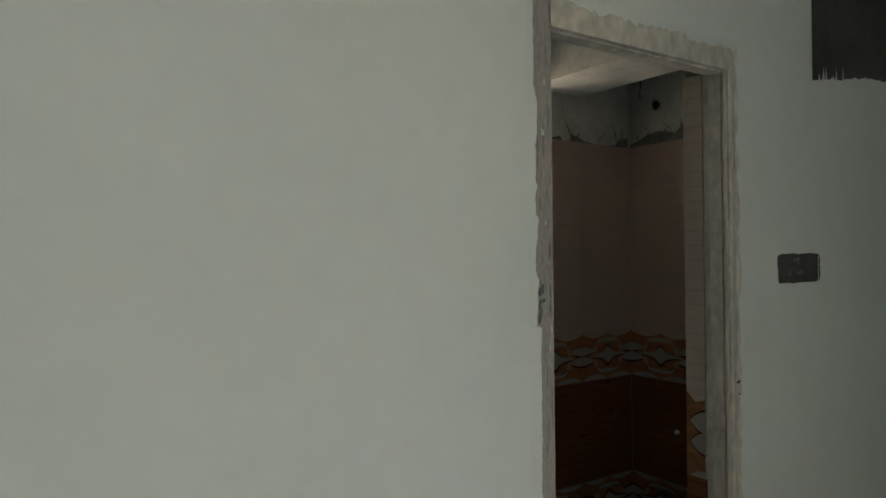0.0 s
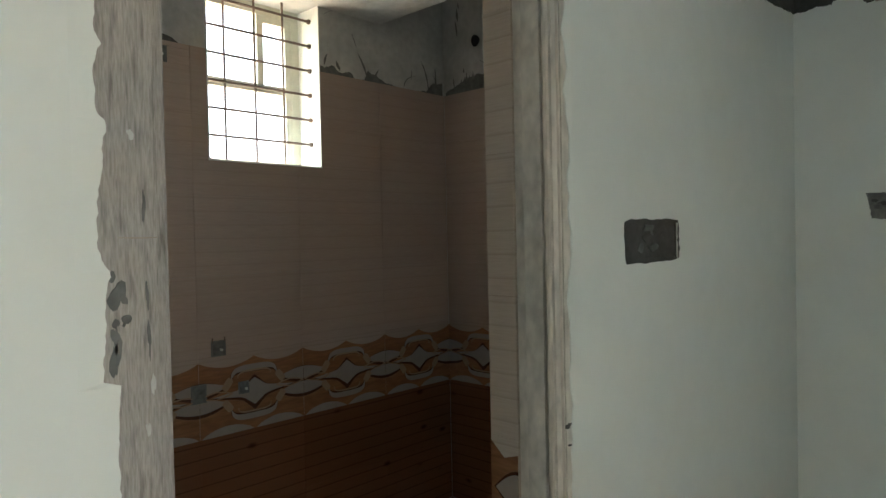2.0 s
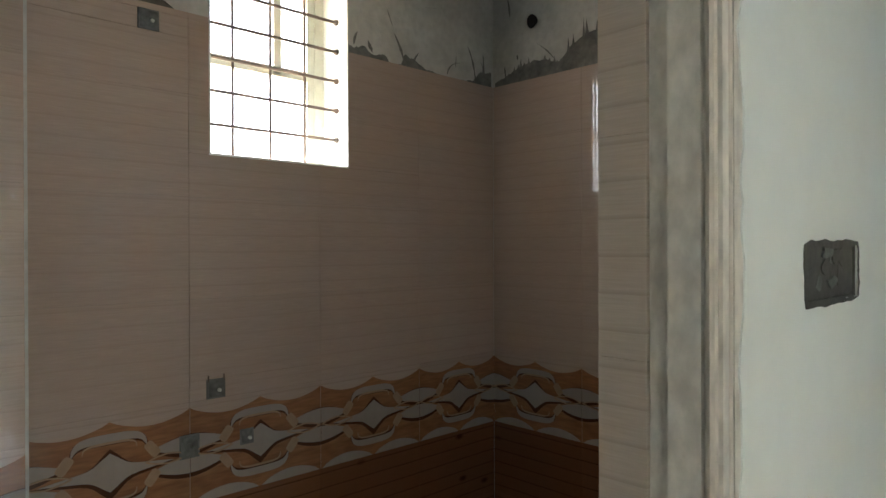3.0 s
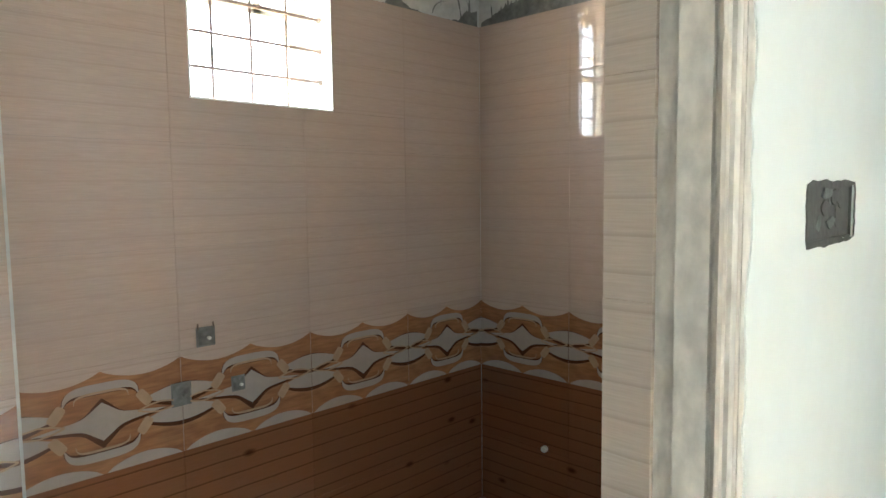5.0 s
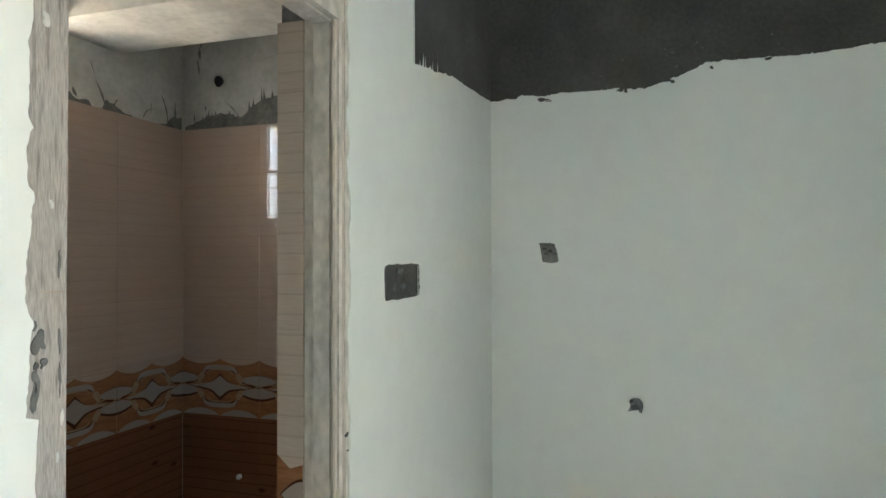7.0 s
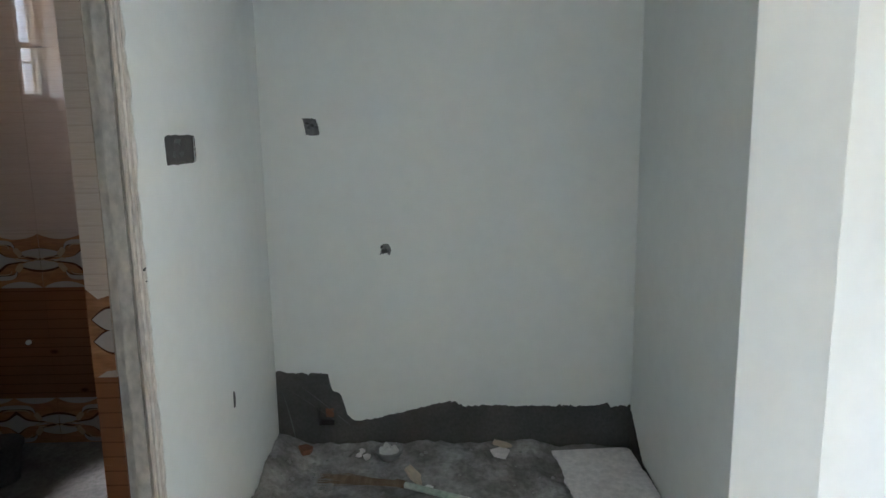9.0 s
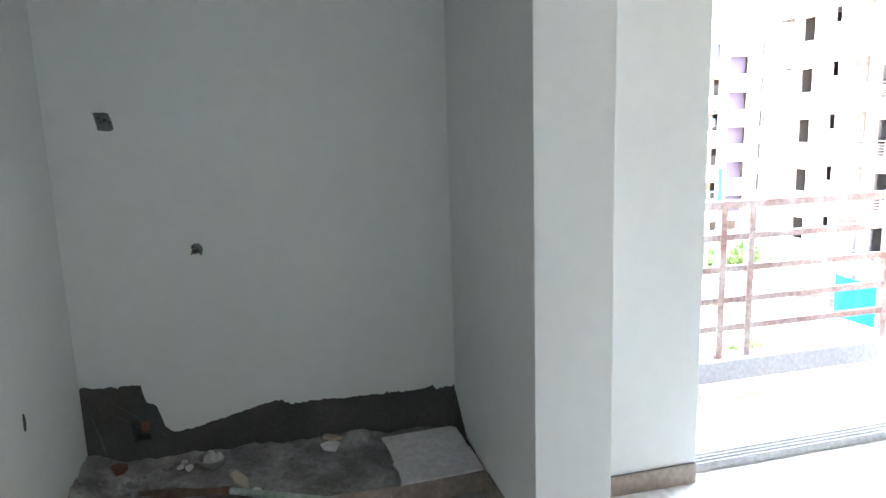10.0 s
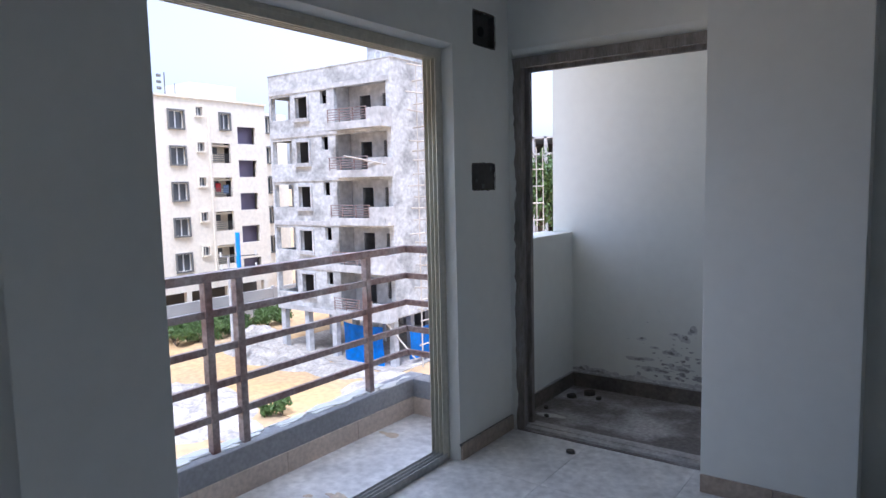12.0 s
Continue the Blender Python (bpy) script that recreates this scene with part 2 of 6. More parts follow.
# ---------------------------------------------------------------- walls, floors, ceilings
YA, YA2 = 1.289, 1.430          # wall with the bathroom door: room face, bathroom face
XN, YN = 3.050, -0.405          # recess: back face, side face
XP, YP = 1.990, -0.695          # pier between recess and balcony door
XW, XW2 = 2.335, 2.475          # balcony wall
SY0, SY1, SZ = -1.291, -2.958, 2.228   # balcony door opening
YU, YU2 = -3.556, -3.70         # utility wall
UX0, UX1, UZ = 1.08, 2.313, 2.248
YB, XB = 2.612, 2.890           # bathroom tile faces
DX0, DX1, DZ = 1.034, 1.795, 2.163     # bathroom door opening
WX0, WX1, WZ0, WZ1 = 1.820, 2.248, 1.817, 2.393
H = 2.8


def wall_cells(us, zs, holes, put):
    """A wall cut along the lines us and zs; put(u0, u1, z0, z1, depth) gives each cell's box; holes: (u0, u1, z0, z1, depth) sunk into the face,
    or depth None for an opening right through."""
    us = sorted({*us, *(h[0] for h in holes), *(h[1] for h in holes)})
    zs = sorted({*zs, *(h[2] for h in holes), *(h[3] for h in holes)})
    quads = {}
    for u0, u1 in zip(us, us[1:]):
        for z0, z1 in zip(zs, zs[1:]):
            depth = 0.0
            for h in holes:
                if h[0] <= (u0 + u1) / 2 <= h[1] and h[2] <= (z0 + z1) / 2 <= h[3]:
                    depth = h[4]
            if depth is not None:
                x0, x1, y0, y1, c, d = (round(v, 5) for v in put(u0, u1, z0, z1, depth))
                for q in (((x0, y0, c), (x0, y1, c), (x1, y1, c), (x1, y0, c)), ((x0, y0, d), (x1, y0, d), (x1, y1, d), (x0, y1, d)), ((x0, y0, c), (x1, y0, c), (x1, y0, d), (x0, y0, d)),
                          ((x0, y1, c), (x0, y1, d), (x1, y1, d), (x1, y1, c)), ((x0, y0, c), (x0, y0, d), (x0, y1, d), (x0, y1, c)), ((x1, y0, c), (x1, y1, c), (x1, y1, d), (x1, y0, d))):
                    quads.setdefault(tuple(sorted(q)), []).append(q)
    bm = bmesh.new()
    corners = {}
    for same in quads.values():
        if len(same) == 1 and len(set(same[0])) == 4:
            bm.faces.new([corners.get(p) or corners.setdefault(p, bm.verts.new(p)) for p in same[0]])
    return bm


BOXA = (1.990, 2.214, 1.508, 1.584)       # u0, u1, z0, z1 of the wall boxes
BRICKHOLE = (1.010, 1.102, 0.210, 0.312)
BOXD = (-3.385, -3.149, 1.488, 1.631)
BOXE = (-3.407, -3.183, 2.282, 2.462)
structure(link_mesh("wall_north", wall_cells((-4.2, XN + 0.15), (-0.12, H), ((DX0, DX1, -0.12, DZ, None), (*BOXA, 0.045)),
                                            lambda a, b, c, d, k: (a, b, YA + k, YA2, c, d)), PUTTY),
          "smooth white putty wall around a bare bathroom doorway", "wall")
structure(link_mesh("wall_recess_back", wall_cells((YP, YA), (-0.12, H), ((*BRICKHOLE, 0.06),), lambda a, b, c, d, k: (XN + k, XN + 0.15, a, b, c, d)), PUTTY),
          "white putty back wall of an unfinished recess", "wall")
structure(link_mesh("pier_recess", bevelled(boxes((XP, XN, YP, YN, -0.12, H)), 0.004), PUTTY),
          "white putty pier between the recess and the balcony doorway", "wall")
structure(link_mesh("wall_balcony", wall_cells((YU2, YP), (-0.12, H), ((SY1 - 0.022, SY0, -0.12, SZ + 0.022, None), (*BOXD, 0.045), (*BOXE, 0.045)),
                                              lambda a, b, c, d, k: (XW + k, XW2, a, b, c, d)), PUTTY),
          "white putty wall around the wide balcony doorway", "wall")
structure(link_mesh("wall_utility", boxes((-4.2, UX0, YU2, YU, -0.12, H), (UX1, XW, YU2, YU, -0.12, H), (UX0, UX1, YU2, YU, UZ + 0.05, H)), PUTTY),
          "white putty wall around the utility doorway", "wall")
structure(link_mesh("pier_utility", bevelled(boxes((0.497, 1.148, YU, -3.32, -0.12, H)), 0.004), PUTTY),
          "white putty pier beside the utility doorway", "wall")
# out of view; set far back so that less light bounces off it
structure(link_mesh("wall_west", boxes((-4.35, -4.2, YU2, YA2, -0.12, H)), PUTTY),
          "unseen plain white putty wall closing the room", "wall")
structure(link_mesh("ceiling", boxes((-4.35, XN + 0.15, YU2, YA2, H, H + 0.12)), PUTTY), "white plastered room ceiling", "ceiling")

# bathroom shell
BX0 = 0.9
structure(link_mesh("wall_bathroom_back", wall_cells((BX0, XB + 0.16), (0, H), ((WX0, WX1, WZ0, WZ1, None),), lambda a, b, c, d, k: (a, b, YB + 0.008, YB + 0.19, c, d)), PLASTER),
          "limewashed bathroom wall with a small barred window", "wall")
structure(link_mesh("wall_bathroom_side", boxes((XB + 0.008, XB + 0.16, YA2, YB + 0.008, 0, H)), PLASTER),
          "limewashed bathroom wall above glazed tiles", "wall")
structure(link_mesh("wall_bathroom_west", boxes((BX0 - 0.12, BX0, YA2, YB + 0.19, 0, H)), PLASTER), "plain bathroom wall", "wall")
structure(link_mesh("duct_bathroom", boxes((BX0, 1.396, 2.480, YB + 0.008, 0, H)), PLASTER), "boxed-in duct in the bathroom corner", "wall")
structure(link_mesh("floor_bathroom", boxes((BX0, XB + 0.008, YA2, YB + 0.008, -0.05, 0.23), (DX0, DX1, YA, YA2, -0.05, 0.02)), RUBBLEDARK),
          "rough dark cement bathroom floor", "floor")
structure(link_mesh("ceiling_bathroom", boxes((BX0 - 0.12, XB + 0.16, YA2, YB + 0.19, H, H + 0.12)), PLASTER), "limewashed bathroom ceiling", "ceiling")
structure(link_mesh("beam_bathroom_window", boxes((BX0, 2.185, 2.508, YB + 0.008, WZ1, H)), PLASTER), "limewashed beam over the bathroom window", "beam")
structure(link_mesh("beam_bathroom_cross", boxes((2.185, 2.543, YA2, YB + 0.008, WZ1, H)), PLASTER), "limewashed beam across the bathroom", "beam")

# room floor: large tiles, dusty
structure(link_mesh("floor_base", boxes((-4.2, XW2, YU2, YA, -0.12, -0.006), (XW2, XN, YN, YA, -0.12, -0.006)), GROUT), "grout under the floor tiles", "floor")
floor = structure(group_empty("floor"), "dusty pale marble-look floor tiles", "floor")


def floor_tile_mesh(w, d):
    bm = boxes((-w / 2, w / 2, -d / 2, d / 2, -0.006, 0.0))
    me = bpy.data.meshes.new("floor_tile")
    bm.to_mesh(me)
    bm.free()
    me.materials.append(MARBLE)
    return me


TS = 0.605
TILE = floor_tile_mesh(TS - 0.002, TS - 0.002)
for i in range(12):
    for j in range(9):
        cx, cy = XW + 0.1 - TS * (i + 0.5), YA - TS * (j + 0.5)
        x0, x1 = max(cx - TS / 2, -4.2), cx + TS / 2
        y0, y1 = max(cy - TS / 2, YU), cy + TS / 2
        if x1 - x0 < 0.05 or y1 - y0 < 0.05:
            continue
        if x1 - x0 > TS - 0.01 and y1 - y0 > TS - 0.01:
            piece("floor_tile", TILE, floor, pose(cx, cy, 0))
        else:
            piece("floor_tile", floor_tile_mesh(x1 - x0 - 0.002, y1 - y0 - 0.002), floor, pose((x0 + x1) / 2, (y0 + y1) / 2, 0))

# utility space and balcony
UYB, UPX = -4.577, 2.400
structure(link_mesh("wall_utility_back", boxes((0.3, 2.555, UYB - 0.15, UYB, -0.1, H)), PUTTY), "white wall behind the utility space with mould stains", "wall")
structure(link_mesh("wall_utility_west", boxes((0.3, 0.45, UYB, YU2, -0.1, H)), PUTTY), "plain wall of the utility space", "wall")
structure(link_mesh("parapet_utility", bevelled(boxes((UPX, 2.63, UYB, YU2, -0.1, 1.153)), 0.006), PUTTY), "white waist-high parapet of the utility space", "parapet")
structure(link_mesh("floor_utility", boxes((0.45, UPX, UYB, YU2, -0.12, -0.004), (UX0, UX1, YU2, YU, -0.12, 0.004)), UTILITYFLOOR), "dirty cement floor of the utility space", "floor")
structure(link_mesh("ceiling_utility", boxes((0.3, 2.63, UYB - 0.15, YU2, H - 0.25, H)), PUTTY), "slab over the utility space", "ceiling")
BYS = -3.44
structure(link_mesh("floor_balcony", boxes((XW2, 3.18, BYS - 0.14, YP, -0.16, 0.0), (XW, XW2, SY1, SY0, -0.16, -0.006)), MARBLE), "pale dusty balcony floor", "floor")
structure(link_mesh("curb_balcony", bevelled(boxes((3.031, 3.16, BYS - 0.14, YP, 0.0, 0.235), (XW2, 3.031, BYS - 0.14, BYS, 0.0, 0.235)), 0.008), GREYPAINT),
          "low grey cement curb round the balcony with white spatter", "curb")
structure(link_mesh("ceiling_balcony", boxes((XW2, 3.18, BYS - 0.14, YP, H - 0.1, H)), PUTTY), "slab over the balcony", "ceiling")

# ---------------------------------------------------------------- bathroom door frame
def on_north(u, v, w):
    return (u, YA - w, v)


def on_recess(u, v, w):
    return (XN - w, u, v)


def on_recess_side(u, v, w):
    return (u, YN + w, v)


def on_balcony_wall(u, v, w):
    return (XW - w, u, v)


door_frame = structure(group_empty("door_1"), "weathered stone-grey bathroom door frame without a door", "door frame")
IX0, IX1, IZ = 1.092, 1.745, 2.095
for side, x_in, x_out in ((1, IX0, DX0), (-1, IX1, DX1)):
    # front bead, groove, main body and the rebate behind it
    g = x_in + 0.024
    face = ((x_out, x_in, YA - 0.001, YA + 0.016, 0, DZ),) if side > 0 else ((x_out, g + 0.004, YA - 0.001, YA + 0.016, 0, DZ), (g, x_in, YA - 0.001, YA + 0.016, 0, DZ),
                                                                             (g + 0.004, g, YA + 0.005, YA + 0.016, 0, DZ))
    # the left jamb is worn and toned down where light falls harder
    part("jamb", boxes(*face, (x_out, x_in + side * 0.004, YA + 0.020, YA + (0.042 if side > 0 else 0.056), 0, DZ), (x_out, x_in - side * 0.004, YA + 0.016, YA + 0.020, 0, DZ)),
         FRAMEWORN_DIM if side > 0 else FRAMESTONE, door_frame)
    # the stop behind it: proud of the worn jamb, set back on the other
    part("rebate", boxes((x_out, x_in + 0.030, YA + 0.042, YA + 0.085, 0, IZ) if side > 0 else (x_out, x_in + 0.012, YA + 0.056, YA + 0.085, 0, DZ)), FRAMEWORN_DIM if side > 0 else FRAMESTONE, door_frame)
    bm = bmesh.new()
    tube(bm, (x_in, YA + 0.010, 0.0), (x_in, YA + 0.010, IZ), 0.006, 8)
    if side < 0:
        tube(bm, (x_in + 0.018, YA + 0.002, 0.0), (x_in + 0.018, YA + 0.002, IZ), 0.005, 8)
    part("bead", bm, FRAMEBEAD if side < 0 else FRAMEWORN_DIM, door_frame)
part("head", boxes((IX0 - 0.004, IX1 + 0.004, YA - 0.001, YA + 0.016, IZ, DZ), (IX0 - 0.004, IX1 + 0.004, YA + 0.016, YA + 0.056, IZ - 0.004, DZ),
                   (IX0 - 0.012, IX1 + 0.012, YA + 0.056, YA + 0.085, IZ + 0.012, DZ)), FRAMESTONE, door_frame)


def torn_strip(name, place, along, u_out, u_in, v0, v1, spread, seed, mat, n=90, w=0.003, teeth=0.3, shape=((-9, 0.0), (9, 0.0))):
    """Putty feathered over the edge of a frame; the inner edge is torn and follows shape, pairs of (v, offset)."""
    rnd = random.Random(seed)
    offs = ragged(n, spread, seed)
    bm = bmesh.new()
    sign = 1 if u_in > u_out else -1
    pts = []
    for i in range(n):
        v = v0 + (v1 - v0) * i / (n - 1)
        k = offs[i] + (sign * rnd.uniform(0, spread * 1.6) if rnd.random() < teeth else 0)
        for (sa, ka), (sb, kb) in zip(shape, shape[1:]):
            if sa <= v <= sb:
                k += ka + (kb - ka) * (v - sa) / (sb - sa)
                break
        pts.append((u_in + k, v))
    for (a, va), (b, vb) in zip(pts, pts[1:]):
        q = ((u_out, va), (a, va), (b, vb), (u_out, vb))
        if along == "u":
            q = tuple((v, u) for u, v in q)
        top = [bm.verts.new(place(u, v, w if i in (1, 2) else 0.0002)) for i, (u, v) in enumerate(q)]
        bm.faces.new(top)
        e = [bm.verts.new(place(u, v, 0.0005)) for u, v in (q[1], q[2])]
        bm.faces.new((top[1], e[0], e[1], top[2]))
    return link_mesh(name, bm, mat)


NOTCHES = ((-1, 0.008), (1.10, 0.008), (1.30, 0.011), (1.395, 0.009), (1.436, 0.012), (1.440, -0.002), (1.47, -0.001), (1.528, 0.002), (1.535, 0.006), (1.542, 0.001), (1.56, -0.003), (1.60, -0.002),
           (1.66, 0.003), (1.664, 0.007), (1.672, 0.006), (1.676, -0.002), (1.72, -0.003), (1.735, 0.001), (1.739, 0.005), (1.75, -0.001), (1.83, -0.002), (1.86, 0.004), (1.93, 0.003), (1.96, -0.006), (3, -0.006))
for ob in (torn_strip("trim_putty_edge", on_north, "v", DX0 - 0.012, DX0 + 0.010, 0.0, DZ, 0.0012, 3, PUTTY, 420, teeth=0.08, shape=NOTCHES),
           torn_strip("trim_putty_edge", on_north, "v", DX1 + 0.012, DX1 - 0.006, 0.0, DZ, 0.0045, 4, PUTTY, 110),
           torn_strip("trim_putty_edge", on_north, "u", DZ + 0.012, DZ - 0.006, DX0, DX1, 0.005, 5, PUTTY, 60)):
    structure(ob, "torn edge of white putty lapping the door frame", "trim")


def blob(name, place, cu, cv, ru, rv, seed, mat, w=0.003, n=26, jag=0.18):
    """A ragged patch of mortar or bare render standing a little proud of a wall."""
    rnd = random.Random(seed)
    ph = [rnd.uniform(0, 6.28) for _ in range(4)]
    offs = [1 + jag * sum(math.sin((k + 1) * 2 * math.pi * i / n + ph[k]) / (k + 1.4) for k in range(4)) + rnd.uniform(-0.2, 0.2) * jag for i in range(n)]
    outline = [(cu + ru * offs[i] * math.cos(2 * math.pi * i / n), cv + rv * offs[i] * math.sin(2 * math.pi * i / n)) for i in range(n)]
    bm = bmesh.new()
    prism(bm, outline, place, w)
    return link_mesh(name, bm, mat)


# cracks, chips and stains on the frame
for k, (u, v, ru, rv) in enumerate(((1.778, 1.240, 0.016, 0.005), (1.780, 1.205, 0.010, 0.003), (1.058, 1.512, 0.012, 0.018), (1.054, 1.480, 0.007, 0.020), (1.053, 1.458, 0.006, 0.020),
                                    (1.050, 1.536, 0.006, 0.008), (1.082, 1.512, 0.0025, 0.016), (1.083, 1.470, 0.0025, 0.020), (1.081, 1.600, 0.0025, 0.018))):
    rnd = random.Random(40 + k)
    for j in range(2 if 1 < k < 5 else 1):
        tagged(blob("cement_chip", on_north, u + (rnd.uniform(0.0, 0.006) if j else 0), v + (rnd.uniform(-1.2, 1.2) * rv if j else 0), ru * (0.3 if j else 0.55), rv * (0.25 if j else 0.65), 40 + 7 * k + j,
                    CEMENT if k < 2 else STEELGREY if j else MORTAR, w=0.002 + 0.0003 * j, jag=0.75, n=18), "dark cement chip on the edge of the door frame", "chip", group="chips on the frame")
for k, (u, v, ru, rv) in enumerate(((1.062, 1.86, 0.010, 0.012), (1.071, 1.664, 0.006, 0.007), (1.086, 1.428, 0.0035, 0.018), (1.080, 1.392, 0.004, 0.010), (1.070, 1.97, 0.008, 0.010))):
    tagged(blob("putty_splash", on_north, u, v, ru * 0.45, rv * 0.6, 60 + k, PUTTYEDGE, w=0.002, jag=0.6, n=20), "white putty splash on the door frame", "splash", group="splashes on the frame")

tagged(blob("scratch", on_north, 1.072, 1.568, 0.020, 0.0007, 71, SKIRTING, w=0.0016, jag=0.3), "thin level scratch across the door frame", "scratch")

# ---------------------------------------------------------------- bare cement bands and wall boxes
def band(name, place, pts, top, seed, mat, n=120, spread=0.006, brush=0.0, w=0.0025, hole=None, brush_to=99.0):
    """A strip of bare render between the line through pts (u, v) and the height top; the line is torn, brush adds upward strokes."""
    rnd = random.Random(seed)
    offs = ragged(n, spread, seed)
    bm = bmesh.new()
    u0, u1 = pts[0][0], pts[-1][0]
    line = []
    for i in range(n):
        u = u0 + (u1 - u0) * i / (n - 1)
        for (a, va), (b, vb) in zip(pts, pts[1:]):
            if min(a, b) - 1e-6 <= u <= max(a, b) + 1e-6:
                v = va + (vb - va) * (u - a) / (b - a)
        k = rnd.uniform(0, brush) if rnd.random() < 0.45 and u < brush_to else 0
        line.append((u, v + offs[i] + (k if top > v else -k)))
    for (a, va), (b, vb) in zip(line, line[1:]):
        ends = [(va, vb, top, top)]
        if hole and hole[0] < (a + b) / 2 < hole[1]:
            ends = [(va, vb, hole[3], hole[3]), (hole[2], hole[2], top, top)]
        for p, q, r, s in ends[::-1]:
            f = [bm.verts.new(place(u, v, w)) for u, v in ((a, p), (b, q), (b, r), (a, s))]
            bm.faces.new(f)
        e = [bm.verts.new(place(u, v, 0.0)) for u, v in ((a, va), (b, vb))]
        bm.faces.new((f[0], e[0], e[1], f[1]))
    bmesh.ops.remove_doubles(bm, verts=bm.verts, dist=1e-5)
    return structure(link_mesh(name, bm, mat), "bare dark cement render left unpainted on the wall", "bare render")


band("bare_render_above", on_north, ((2.190, 2.128), (2.30, 2.148), (2.42, 2.165), (2.54, 2.186), (2.80, 2.203), (3.047, 2.220)), 2.79, 11, CEMENT, 120, 0.0025, 0.070, brush_to=2.40)
band("bare_render_above", on_recess, ((1.287, 2.220), (1.185, 2.224), (1.17, 2.236), (1.08, 2.226), (1.0, 2.232), (0.80, 2.232), (0.71, 2.224), (0.61, 2.254), (0.53, 2.282), (0.50, 2.299), (0.36, 2.300),
                                      (0.14, 2.298), (0.0, 2.312), (-0.40, 2.330)), 2.79, 12, CEMENT, 300, 0.0022, 0.004)
rnd = random.Random(17)
for k, (u, v, ru, rv) in enumerate(((1.075, 2.211, 0.020, 0.007), (0.80, 2.227, 0.016, 0.006), (0.78, 2.221, 0.008, 0.005), (0.70, 2.238, 0.022, 0.008), (0.655, 2.246, 0.018, 0.007), (0.62, 2.243, 0.010, 0.005),
                                    (0.485, 2.283, 0.007, 0.005), (0.30, 2.292, 0.012, 0.004))):
    structure(blob("bare_render_fleck", on_recess, u, v, ru, rv, 700 + k, CEMENT, w=0.0012 + 0.0002 * k, jag=0.7, n=18), "fleck of bare cement showing through the putty", "bare render")
for k in range(16):
    u = rnd.uniform(0.25, 0.95)
    structure(blob("putty_fleck", on_recess, u, 2.245 + rnd.uniform(0.02, 0.12) + max(0, 0.6 - u) * 0.12, rnd.uniform(0.002, 0.005), rnd.uniform(0.002, 0.004), 720 + k, STEELGREY, w=0.004 + 0.0001 * k, jag=0.6, n=9),
              "grey speck on the bare cement", "bare render")
band("bare_render_below", on_recess, ((1.287, 0.492), (1.035, 0.470), (1.03, 0.395), (0.985, 0.378), (0.955, 0.262), (0.92, 0.235), (0.80, 0.255), (0.62, 0.290), (0.50, 0.325), (0.44, 0.330),
                                      (0.40, 0.305), (0.19, 0.300), (-0.10, 0.295), (-0.25, 0.290), (-0.29, 0.300), (-0.31, 0.280), (-0.403, 0.295)), 0.0, 13, CEMENT, 200, 0.004, 0.006, hole=BRICKHOLE)
band("bare_render_below", on_recess_side, ((XN - 0.003, 0.27), (2.85, 0.10), (2.55, 0.075), (2.53, 0.085)), 0.0, 14, CEMENT, 60, 0.004, 0.006)


